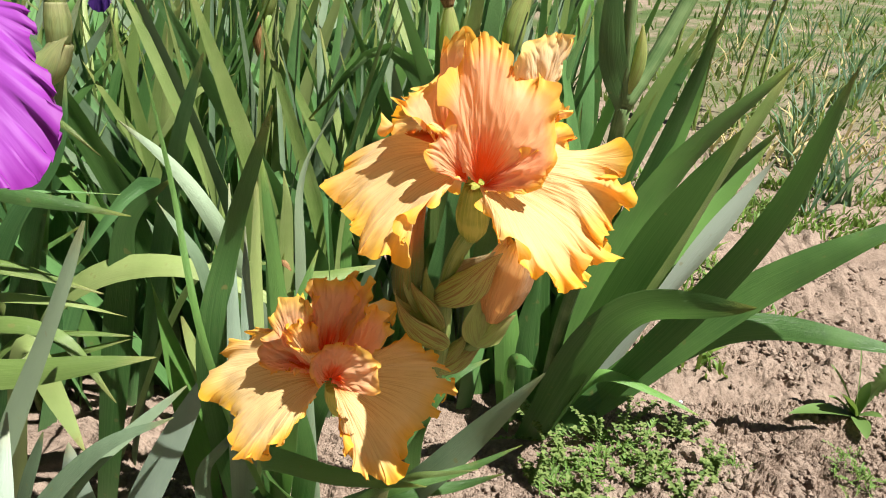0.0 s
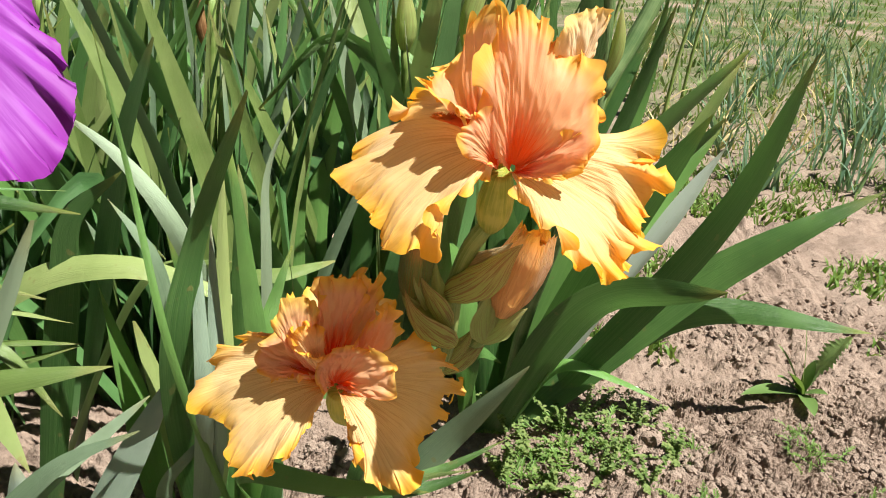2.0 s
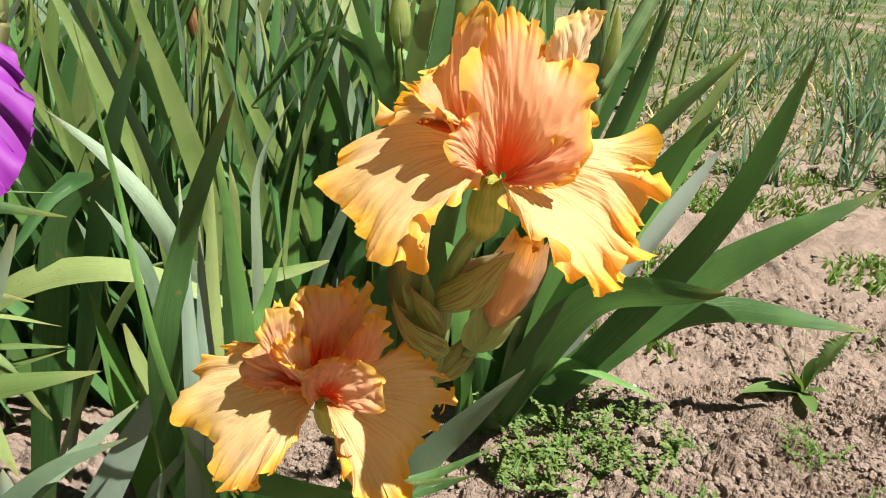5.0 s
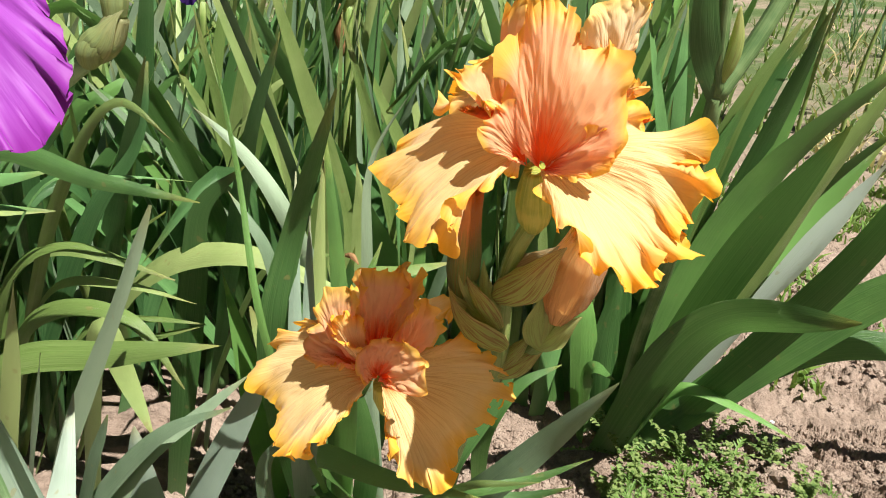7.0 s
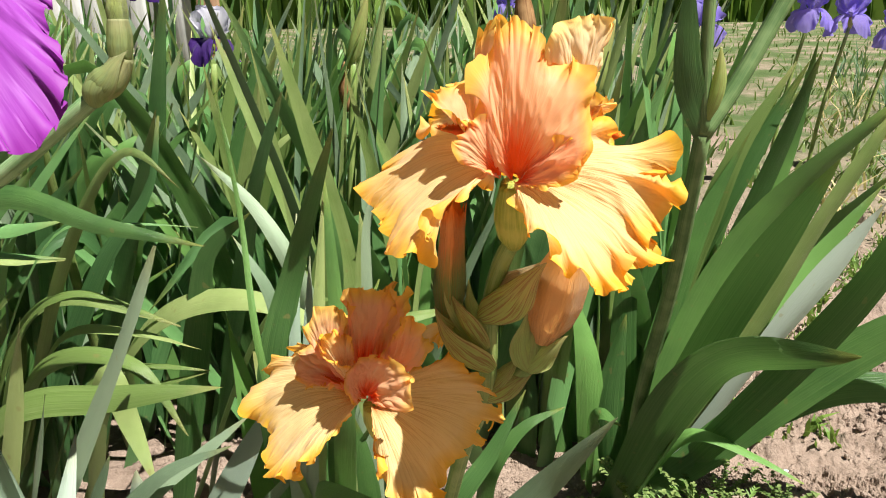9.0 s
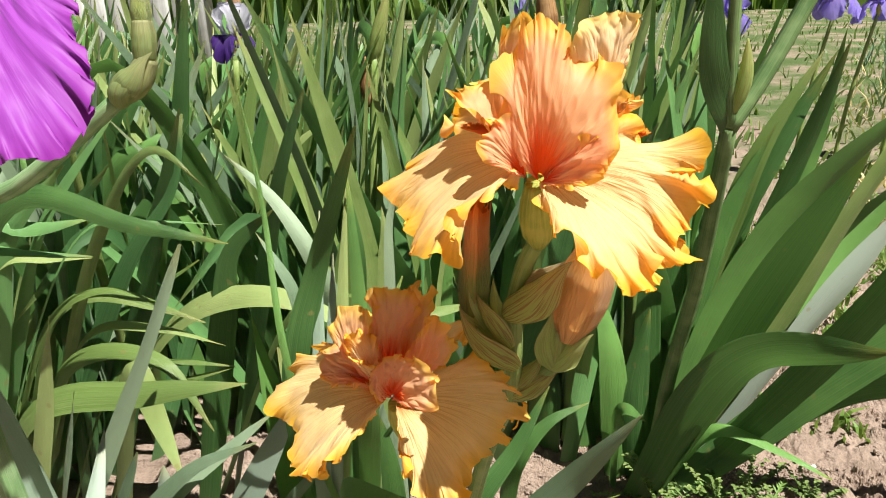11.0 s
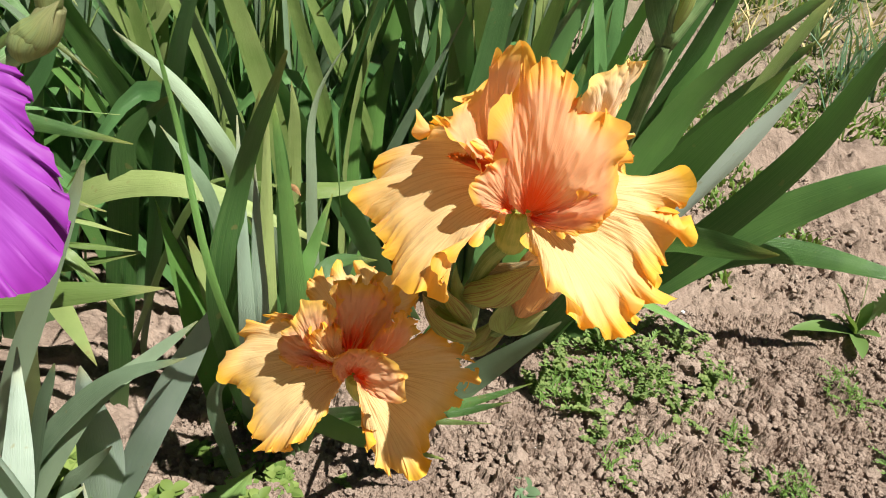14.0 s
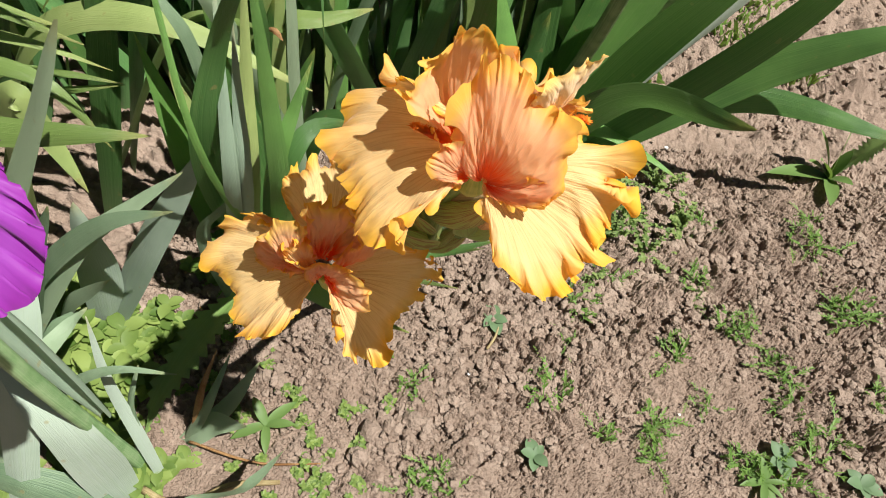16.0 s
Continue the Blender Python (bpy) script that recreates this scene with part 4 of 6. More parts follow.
# Leaves added edge-on to the view, only to shade the soil behind.
for x, y, tall, dx, wide, material in ((-0.145, 0.640, 0.34, -0.03, 0.034, GREEN), (-0.175, 0.610, 0.27, -0.03, 0.032, LIME), (-0.215, 0.625, 0.30, -0.02, 0.032, GREEN)):
    leaf(plant_f, (x, y, 0.0), (x + 0.4 * dx, y - 0.01, 0.55 * tall), (x + dx, y - 0.015, tall), wide, -62, material)

part("dry_tip", blade([(-0.113, 0.600, 0.325), (-0.106, 0.597, 0.326), (-0.100, 0.594, 0.320)], 0.006, 0, 60, 10), DRY, plant_f, "withered brown leaf tip")


# ---- the apricot iris in bloom ----
bloomer = thing("iris_plant", (-0.03, 0.57, 0.0), "iris stalk with two ruffled apricot orange blooms and buds", "iris plant", "iris plants in the bed")
part("stem", tube([(-0.03, 0.57, -0.01), (-0.01, 0.475, 0.18), (0.020, 0.385, 0.33), (0.037, 0.351, 0.388), (0.040, 0.338, 0.420), (0.041, 0.334, 0.442), (0.046, 0.326, 0.467), (0.053, 0.316, 0.485)], [0.0055, 0.0052, 0.005, 0.0048, 0.0046, 0.0044, 0.0042, 0.0038], 44), STALK, bloomer)
part("branch", tube([(0.020, 0.385, 0.330), (0.004, 0.352, 0.352), (-0.009, 0.328, 0.376)], [0.0045, 0.004, 0.0045], 14), STALK, bloomer)
part("branch", tube([(0.037, 0.351, 0.388), (0.047, 0.352, 0.396), (0.058, 0.352, 0.406)], [0.004, 0.004, 0.005], 12), STALK, bloomer)


def ruffled(owner, name, material, **k):
    return part(name, petal(**k), material, owner)


upper = part("flower", tube([(0.053, 0.316, 0.482), (0.053, 0.311, 0.490), (0.053, 0.304, 0.502), (0.053, 0.298, 0.513)], [0.0036, 0.0068, 0.0076, 0.0064, 0.0042], 18, 14), OVARY, bloomer, "large ruffled apricot bloom on a swollen green ovary")
ruffled(upper, "fall", FALL, claw=(0.053, 0.297, 0.515), rim=[(0.046, 0.284, 0.514), (0.042, 0.279, 0.518), (0.038, 0.275, 0.513), (0.033, 0.272, 0.513), (0.029, 0.270, 0.511), (0.025, 0.268, 0.505), (0.024, 0.268, 0.498), (0.019, 0.270, 0.492), (0.011, 0.274, 0.491), (0.004, 0.278, 0.495), (0.004, 0.288, 0.499), (-0.003, 0.298, 0.502), (-0.009, 0.308, 0.505), (-0.007, 0.320, 0.508), (0.000, 0.326, 0.509), (-0.002, 0.331, 0.515), (0.010, 0.333, 0.520), (0.012, 0.327, 0.529), (0.022, 0.315, 0.535), (0.033, 0.304, 0.536)], arch=(0.004, 0.0, 0.017), ruffle=0.0060, waves=8, seed=11)
ruffled(upper, "fall", FALL, claw=(0.054, 0.294, 0.515), rim=[(0.055, 0.283, 0.513), (0.058, 0.272, 0.508), (0.062, 0.260, 0.505), (0.073, 0.256, 0.496), (0.079, 0.256, 0.491), (0.085, 0.257, 0.488), (0.092, 0.264, 0.484), (0.097, 0.270, 0.485), (0.094, 0.272, 0.491), (0.100, 0.278, 0.488), (0.109, 0.286, 0.489), (0.108, 0.287, 0.494), (0.101, 0.285, 0.497), (0.108, 0.288, 0.500), (0.113, 0.291, 0.506), (0.111, 0.291, 0.513), (0.104, 0.291, 0.515), (0.110, 0.298, 0.517), (0.111, 0.302, 0.523), (0.104, 0.305, 0.527), (0.094, 0.306, 0.527), (0.087, 0.304, 0.533)], arch=(0.0, -0.004, 0.01), ruffle=0.0058, waves=10, seed=22)
ruffled(upper, "fall", FALL, claw=(0.055, 0.3, 0.516), rim=[(0.068, 0.306, 0.522), (0.086, 0.330, 0.522), (0.082, 0.360, 0.505), (0.055, 0.372, 0.494), (0.032, 0.356, 0.506), (0.030, 0.330, 0.524), (0.044, 0.308, 0.526)], arch=(0, 0, 0.014), ruffle=0.0048, waves=9, seed=33)
ruffled(upper, "standard", STANDARD, claw=(0.05, 0.295, 0.517), rim=[(0.038, 0.284, 0.533), (0.034, 0.290, 0.540), (0.024, 0.296, 0.548), (0.030, 0.310, 0.549), (0.037, 0.316, 0.553), (0.040, 0.312, 0.563), (0.043, 0.304, 0.572), (0.050, 0.302, 0.573), (0.055, 0.302, 0.557)], arch=(-0.006, 0.004, 0.002), ruffle=0.0016, waves=4, crumple=0.0010, seed=55)
ruffled(upper, "standard", STANDARD, claw=(0.056, 0.298, 0.517), rim=[(0.075, 0.302, 0.522), (0.082, 0.303, 0.535), (0.091, 0.309, 0.540), (0.088, 0.309, 0.543), (0.083, 0.304, 0.548), (0.081, 0.301, 0.556), (0.075, 0.298, 0.560), (0.064, 0.298, 0.564), (0.057, 0.302, 0.569), (0.053, 0.306, 0.563)], arch=(0.004, 0.008, 0), ruffle=0.0026, waves=5, crumple=0.0014, seed=66)
ruffled(upper, "petal_fold", STANDARD_TOP, claw=(0.074, 0.303, 0.536), rim=[(0.066, 0.292, 0.550), (0.065, 0.284, 0.560), (0.066, 0.281, 0.567), (0.069, 0.281, 0.571), (0.078, 0.287, 0.574), (0.086, 0.297, 0.573), (0.088, 0.301, 0.569), (0.086, 0.304, 0.560), (0.082, 0.306, 0.548)], arch=(0.002, -0.003, 0.003), ruffle=0.0014, waves=4, crumple=0.0010, pleat=0.0001, crimp=0.0007, seed=67)
ruffled(upper, "standard", STANDARD, claw=(0.055, 0.289, 0.516), rim=[(0.059, 0.283, 0.516), (0.068, 0.279, 0.519), (0.076, 0.275, 0.523), (0.082, 0.273, 0.532), (0.082, 0.275, 0.542), (0.080, 0.279, 0.549), (0.081, 0.283, 0.556), (0.073, 0.285, 0.560), (0.065, 0.286, 0.564), (0.062, 0.288, 0.570), (0.054, 0.290, 0.574), (0.051, 0.290, 0.568), (0.046, 0.292, 0.572), (0.045, 0.290, 0.561), (0.043, 0.286, 0.549), (0.041, 0.284, 0.541), (0.046, 0.286, 0.525)], arch=(0.0, -0.011, 0.003), ruffle=0.0034, waves=6, crumple=0.0008, pleat=0.0002, seed=44)
ruffled(upper, "style_arm", STANDARD, claw=(0.05, 0.289, 0.517), rim=[(0.047, 0.282, 0.521), (0.038, 0.278, 0.524), (0.034, 0.279, 0.532), (0.038, 0.281, 0.538), (0.044, 0.283, 0.541), (0.048, 0.285, 0.535)], arch=(0, -0.005, 0.003), ruffle=0.0014, waves=3, crumple=0.0004, seed=77, nu=181, nv=30)
ruffled(upper, "style_arm", STANDARD, claw=(0.056, 0.288, 0.516), rim=[(0.058, 0.280, 0.517), (0.072, 0.275, 0.520), (0.079, 0.274, 0.526), (0.080, 0.276, 0.532), (0.074, 0.275, 0.535), (0.066, 0.278, 0.529)], arch=(0, -0.005, 0.002), ruffle=0.0018, waves=4, crumple=0.0004, seed=78, nu=181, nv=30)
part("beard", beard([(0.047, 0.291, 0.526), (0.040, 0.291, 0.5325), (0.033, 0.292, 0.5345), (0.027, 0.294, 0.5345)], 0.0036, 800), BEARD, upper, "fuzzy orange red beard")
part("beard", beard([(0.084, 0.318, 0.524), (0.088, 0.316, 0.526), (0.091, 0.315, 0.528), (0.093, 0.314, 0.528)], 0.0036, 600, seed=5), BEARD, upper, "fuzzy orange red beard")
ruffled(upper, "petal_fold", STANDARD_TOP, claw=(0.08, 0.312, 0.536), rim=[(0.084, 0.309, 0.54), (0.088, 0.306, 0.542), (0.091, 0.305, 0.542), (0.09, 0.306, 0.54), (0.085, 0.309, 0.537)], arch=(0, -0.001, 0.002), ruffle=0.0006, waves=2, crumple=0.0003, crimp=0.0002, seed=68, nu=101, nv=20)
part("beard", beard([(0.057, 0.287, 0.520), (0.063, 0.282, 0.5225), (0.068, 0.279, 0.5225), (0.073, 0.277, 0.5205)], 0.0032, 640, seed=4), BEARD, upper, "fuzzy orange red beard")

lower = part("flower", tube([(-0.009, 0.328, 0.374), (-0.010, 0.324, 0.382), (-0.011, 0.319, 0.392), (-0.012, 0.315, 0.401)], [0.004, 0.0075, 0.0075, 0.005], 16, 14), OVARY, bloomer, "ruffled apricot bloom with crumpled upright petals and an eaten rim")
ruffled(lower, "fall", FALL, claw=(-0.014, 0.312, 0.404), rim=[(-0.020, 0.302, 0.401), (-0.026, 0.286, 0.398), (-0.034, 0.281, 0.391), (-0.044, 0.282, 0.383), (-0.055, 0.287, 0.377), (-0.060, 0.294, 0.379), (-0.059, 0.302, 0.385), (-0.066, 0.309, 0.388), (-0.078, 0.318, 0.387), (-0.080, 0.327, 0.393), (-0.077, 0.334, 0.401), (-0.063, 0.338, 0.411), (-0.048, 0.334, 0.421), (-0.035, 0.324, 0.419)], arch=(0, 0, 0.012), ruffle=0.0042, waves=9, seed=101)
ruffled(lower, "fall", FALL, claw=(-0.012, 0.312, 0.403), rim=[(-0.008, 0.301, 0.399), (-0.006, 0.292, 0.390), (-0.004, 0.288, 0.381), (0.006, 0.283, 0.373), (0.018, 0.282, 0.370), (0.024, 0.294, 0.374), (0.027, 0.306, 0.378), (0.036, 0.318, 0.378), (0.046, 0.331, 0.389), (0.040, 0.331, 0.405), (0.031, 0.326, 0.414), (0.020, 0.328, 0.420), (0.006, 0.322, 0.414)], arch=(0, -0.002, 0.008), ruffle=0.0036, waves=9, seed=102, holes=((0.30, 0.93, 0.055), (0.11, 0.95, 0.045), (-0.02, 0.97, 0.03)))
ruffled(lower, "fall", FALL, claw=(-0.012, 0.318, 0.405), rim=[(-0.030, 0.330, 0.422), (-0.043, 0.356, 0.422), (-0.026, 0.386, 0.410), (0.000, 0.395, 0.405), (0.012, 0.380, 0.410), (0.013, 0.350, 0.418), (0.000, 0.332, 0.422)], arch=(0, 0, 0.01), ruffle=0.0046, waves=9, seed=103)
ruffled(lower, "standard", STANDARD, claw=(-0.016, 0.314, 0.408), rim=[(-0.026, 0.303, 0.417), (-0.040, 0.306, 0.414), (-0.050, 0.311, 0.420), (-0.043, 0.316, 0.429), (-0.028, 0.316, 0.434), (-0.021, 0.312, 0.432)], arch=(-0.002, -0.006, 0.006), ruffle=0.0020, waves=4, crumple=0.0014, seed=110)
ruffled(lower, "standard", STANDARD, claw=(-0.013, 0.316, 0.41), rim=[(-0.022, 0.312, 0.431), (-0.014, 0.319, 0.445), (-0.005, 0.317, 0.458), (0.004, 0.312, 0.462), (0.008, 0.308, 0.447), (0.009, 0.309, 0.435)], arch=(0, 0.005, 0), ruffle=0.0034, waves=5, crumple=0.0014, seed=106)
ruffled(lower, "standard", STANDARD, claw=(-0.015, 0.316, 0.412), rim=[(-0.023, 0.310, 0.436), (-0.019, 0.309, 0.451), (-0.020, 0.309, 0.460), (-0.010, 0.312, 0.461), (0.003, 0.309, 0.458), (-0.004, 0.311, 0.445)], arch=(0, -0.005, 0.004), ruffle=0.0034, waves=5, crumple=0.0014, seed=105)
ruffled(lower, "standard", STANDARD, claw=(-0.017, 0.313, 0.412), rim=[(-0.022, 0.304, 0.428), (-0.031, 0.303, 0.436), (-0.037, 0.302, 0.445), (-0.033, 0.302, 0.454), (-0.022, 0.305, 0.454), (-0.019, 0.307, 0.443)], arch=(-0.003, -0.006, 0), ruffle=0.0034, waves=5, crumple=0.0014, seed=109)
ruffled(lower, "standard", STANDARD, claw=(-0.01, 0.314, 0.41), rim=[(-0.004, 0.303, 0.433), (0.003, 0.300, 0.445), (0.010, 0.301, 0.452), (0.015, 0.309, 0.445), (0.012, 0.318, 0.426), (0.003, 0.312, 0.423)], arch=(0.004, -0.004, 0.002), ruffle=0.0034, waves=5, crumple=0.0014, seed=108)
ruffled(lower, "standard", STANDARD, claw=(-0.013, 0.311, 0.406), rim=[(-0.017, 0.304, 0.407), (-0.020, 0.301, 0.424), (-0.011, 0.299, 0.434), (0.005, 0.293, 0.437), (0.013, 0.287, 0.432), (0.011, 0.281, 0.418), (0.001, 0.288, 0.417), (-0.006, 0.297, 0.413)], arch=(0, -0.007, 0.006), ruffle=0.0022, waves=4, crumple=0.0014, seed=104)
ruffled(lower, "style_arm", FALL, claw=(-0.017, 0.312, 0.41), rim=[(-0.017, 0.300, 0.429), (-0.028, 0.299, 0.433), (-0.031, 0.299, 0.440), (-0.024, 0.301, 0.445), (-0.018, 0.303, 0.442)], arch=(0, -0.005, 0.002), ruffle=0.0034, waves=5, seed=107, nu=181, nv=30)
part("beard", beard([(-0.020, 0.311, 0.411), (-0.027, 0.310, 0.416), (-0.034, 0.310, 0.4185), (-0.040, 0.311, 0.418)], 0.0036, 800, seed=6), BEARD, lower, "fuzzy orange red beard")
part("beard", beard([(-0.008, 0.309, 0.408), (-0.002, 0.308, 0.410), (0.003, 0.308, 0.409), (0.007, 0.308, 0.407)], 0.0028, 560, seed=7), BEARD, lower, "fuzzy orange red beard")


def petal_roll(base, tip, fat, seed, profile=(0.62, 0.8, 0.95, 1.0), flat=1.0):
    """Petals still rolled up, with a frayed mouth; profile: its breadth from foot to mouth."""
    b, t = np.array(base), np.array(tip)
    ax = unit(t - b)
    e1 = unit(np.cross(ax, [0.1, 1.0, 0.0]))
    e2 = np.cross(ax, e1) * flat
    rng = np.random.RandomState(seed)
    ph = rng.rand(4) * 6
    v, uv = [], []
    for k in range(34):
        s = k / 33
        wide = float(np.interp(s, np.linspace(0, 1, len(profile)), profile))
        for i in range(64):
            a = 4.6 * math.pi * i / 63
            r = fat * wide * (0.62 + 0.38 * i / 63) * (1 + 0.05 * math.sin(6 * a + ph[0] + 2 * s) + 0.03 * math.sin(11 * a + ph[2] - 3 * s) + 0.07 * s * math.sin(3 * a + ph[1]))
            lift = s + 0.05 * s**3 * math.sin(4 * a + ph[2]) + 0.035 * s**8 * math.sin(13 * a + ph[3])
            v.append(b + ax * np.linalg.norm(t - b) * lift + r * (math.cos(a) * e1 + math.sin(a) * e2))
            uv.append((0.5 + 0.4 * math.sin(a), 0.2 + 0.8 * s))
    return np.array(v), grid_faces(64, 34), np.array(uv)


def bud(owner, name, base, mid, tip, fat, material, label="", flat=0.8):
    return part(name, tube([base, mid, tip], [fat * 0.38, fat * 0.76, fat * 0.85, fat * 0.72, fat * 0.46, fat * 0.08], 24, 14, flat), material, owner, label)


def sheath(owner, base, mid, tip, fat, start=0.0, span=4.2, material=None, label="papery brownish green spathe"):
    """A papery wrap, open along one side and drawn out to a point."""
    c = smooth_path([base, mid, tip], 26)
    s = np.linspace(0, 1, 26)
    r = 0.88 * fat * np.interp(s, [0, 0.2, 0.42, 0.7, 0.9, 1], [0.45, 0.88, 1.0, 0.68, 0.28, 0.03])
    sp = span * np.interp(s, [0, 0.5, 1], [1.25, 1.0, 0.5])
    tan = unit(np.gradient(c, axis=0))
    e1 = unit(np.cross(tan, [0.0, 1.0, 0.2]))
    e2 = np.cross(tan, e1)
    v, uv = [], []
    for k in range(26):
        for i in range(15):
            f = i / 14 - 0.5
            a = start + f * sp[k]
            rr = r[k] * (1 + 0.10 * abs(2 * f) ** 3 + 0.03 * math.sin(9 * a + 5 * s[k]))
            v.append(c[k] + rr * (math.cos(a) * e1[k] + 0.8 * math.sin(a) * e2[k]))
            uv.append((i / 14, s[k]))
    return part("spathe", (np.array(v), grid_faces(15, 26), np.array(uv)), material or SPATHE, owner, label)


b1 = bud(bloomer, "bud", (0.041, 0.336, 0.424), (0.025, 0.334, 0.435), (0.021, 0.332, 0.460), 0.0085, BUD_GREEN, "swollen green bud with an orange tip")
part("bud_tip", petal_roll((0.022, 0.333, 0.442), (0.027, 0.322, 0.496), 0.0080, 5, (0.75, 1.0, 0.98, 0.80, 0.72, 0.74)), BUD_PETAL, b1, "rolled orange petals")
sheath(bloomer, (0.030, 0.334, 0.431), (0.020, 0.328, 0.453), (0.020, 0.324, 0.475), 0.0078, 3.4, 3.2, BUD_GREEN, "green spathe round the bud")
sheath(bloomer, (0.041, 0.334, 0.413), (0.028, 0.325, 0.431), (0.018, 0.319, 0.451), 0.0090, 0.2, 4.6)
sheath(bloomer, (0.039, 0.332, 0.425), (0.031, 0.326, 0.445), (0.024, 0.325, 0.457), 0.0062, 0.4, 4.0)
sheath(bloomer, (0.039, 0.334, 0.428), (0.034, 0.331, 0.444), (0.032, 0.330, 0.460), 0.0048, 0.8, 3.8, BUD_GREEN)
sheath(bloomer, (0.037, 0.333, 0.440), (0.053, 0.321, 0.455), (0.067, 0.312, 0.476), 0.0100, 0.4, 5.0)
sheath(bloomer, (0.039, 0.336, 0.442), (0.051, 0.328, 0.459), (0.064, 0.320, 0.473), 0.0070, 1.5, 3.6, DRY_TIP, "straw-coloured papery rim of a spathe")
b2 = bud(bloomer, "bud", (0.057, 0.350, 0.405), (0.059, 0.343, 0.422), (0.062, 0.338, 0.438), 0.0080, BUD_GREEN, "opening bud showing folded apricot petals")
part("bud_petals", petal_roll((0.065, 0.340, 0.425), (0.077, 0.330, 0.472), 0.0135, 9, (0.35, 0.85, 1.0, 0.98, 0.7), 0.6), BUD_FOLD, b2, "folded apricot petals")
sheath(bloomer, (0.059, 0.350, 0.405), (0.054, 0.340, 0.428), (0.058, 0.335, 0.446), 0.0085, 2.8, 3.6, BUD_GREEN)
sheath(bloomer, (0.056, 0.352, 0.403), (0.067, 0.342, 0.417), (0.077, 0.336, 0.431), 0.0068, 0.3, 4.4, BUD_GREEN, "green spathe with a pale rim")
sheath(bloomer, (0.034, 0.352, 0.386), (0.048, 0.349, 0.395), (0.062, 0.354, 0.403), 0.0078, 0.5, 4.6)
sheath(bloomer, (0.035, 0.350, 0.390), (0.046, 0.346, 0.402), (0.054, 0.350, 0.412), 0.0052, 1.5, 4.2)

# ---- budding stalk of the broad-leaved plant ----
part("stem", tube([(0.155, 0.78, 0.0), (0.160, 0.72, 0.18), (0.170, 0.65, 0.332), (0.170, 0.573, 0.480)], [0.008, 0.0075, 0.007, 0.006], 26), DULL_STALK, plant_r)
part("stem", tube([(0.170, 0.573, 0.480), (0.166, 0.566, 0.53), (0.164, 0.562, 0.60)], [0.005, 0.0045, 0.004], 14), DULL_STALK, plant_r)
part("branch", tube([(0.170, 0.573, 0.478), (0.193, 0.585, 0.515), (0.221, 0.600, 0.568), (0.228, 0.603, 0.585)], [0.006, 0.0062, 0.006, 0.0075], 18), DULL_STALK, plant_r)
part("spathe", blade([(0.170, 0.571, 0.478), (0.155, 0.563, 0.52), (0.150, 0.560, 0.590)], 0.022, 10, 0, 20), GREEN, plant_r)
bud(plant_r, "bud", (0.171, 0.569, 0.490), (0.176, 0.566, 0.515), (0.175, 0.564, 0.540), 0.0065, BUD_GREEN, "closed green bud with a brown tip")
bud(plant_r, "bud", (0.226, 0.602, 0.575), (0.230, 0.603, 0.60), (0.234, 0.604, 0.64), 0.013, BUD_GREEN, "closed green bud")

# ---- the purple iris ----
purple = thing("iris_plant", (-0.36, 0.42, 0.0), "iris stalk with a large violet purple bloom and green buds", "iris plant", "iris plants in the bed")
part("stem", tube([(-0.36, 0.42, 0.0), (-0.34, 0.40, 0.25), (-0.293, 0.37, 0.456), (-0.22, 0.36, 0.495), (-0.151, 0.358, 0.540)], [0.006, 0.006, 0.0055, 0.005, 0.0045], 30), PALE_STALK, purple)
part("bud_joint", tube([(-0.156, 0.358, 0.535), (-0.152, 0.355, 0.540), (-0.144, 0.358, 0.546), (-0.138, 0.360, 0.556)], [0.0042, 0.0066, 0.0078, 0.0066, 0.0050], 20, 14), BUD_PALE, purple, "swollen pale joint in a papery sheath")
jb = part("bud", tube([(-0.140, 0.360, 0.555), (-0.139, 0.361, 0.564), (-0.139, 0.362, 0.573)], [0.0050, 0.0060, 0.0059, 0.0048], 16, 14), BUD_PALE, purple, "pale green bud with a ribbed wrap")
part("bud_tip", tube([(-0.139, 0.362, 0.572), (-0.139, 0.363, 0.581), (-0.139, 0.365, 0.596)], [0.0046, 0.0052, 0.0044, 0.0030, 0.0008], 16, 12), BUD_TIP, jb, "yellow-green bud tip flushed violet")
sheath(purple, (-0.158, 0.356, 0.539), (-0.144, 0.355, 0.546), (-0.133, 0.357, 0.559), 0.0088, 0.6, 3.6, BUD_PALE, "papery wrap round the joint")
part("stem", tube([(-0.205, 0.335, -0.01), (-0.222, 0.308, 0.25), (-0.228, 0.298, 0.42), (-0.200, 0.275, 0.53), (-0.118, 0.248, 0.601)], [0.007, 0.0065, 0.006, 0.005, 0.005], 26), PALE_STALK, purple)
sheath(purple, (-0.212, 0.335, 0.12), (-0.228, 0.318, 0.33), (-0.248, 0.312, 0.46), 0.011, -1.2, 4.0, PALE_LEAF, "grey-green sheath round the stalk")
pf = part("flower", tube([(-0.118, 0.248, 0.599), (-0.112, 0.242, 0.608), (-0.106, 0.236, 0.617)], [0.005, 0.008, 0.006], 10), OVARY, purple, "violet purple bloom with a pale throat")
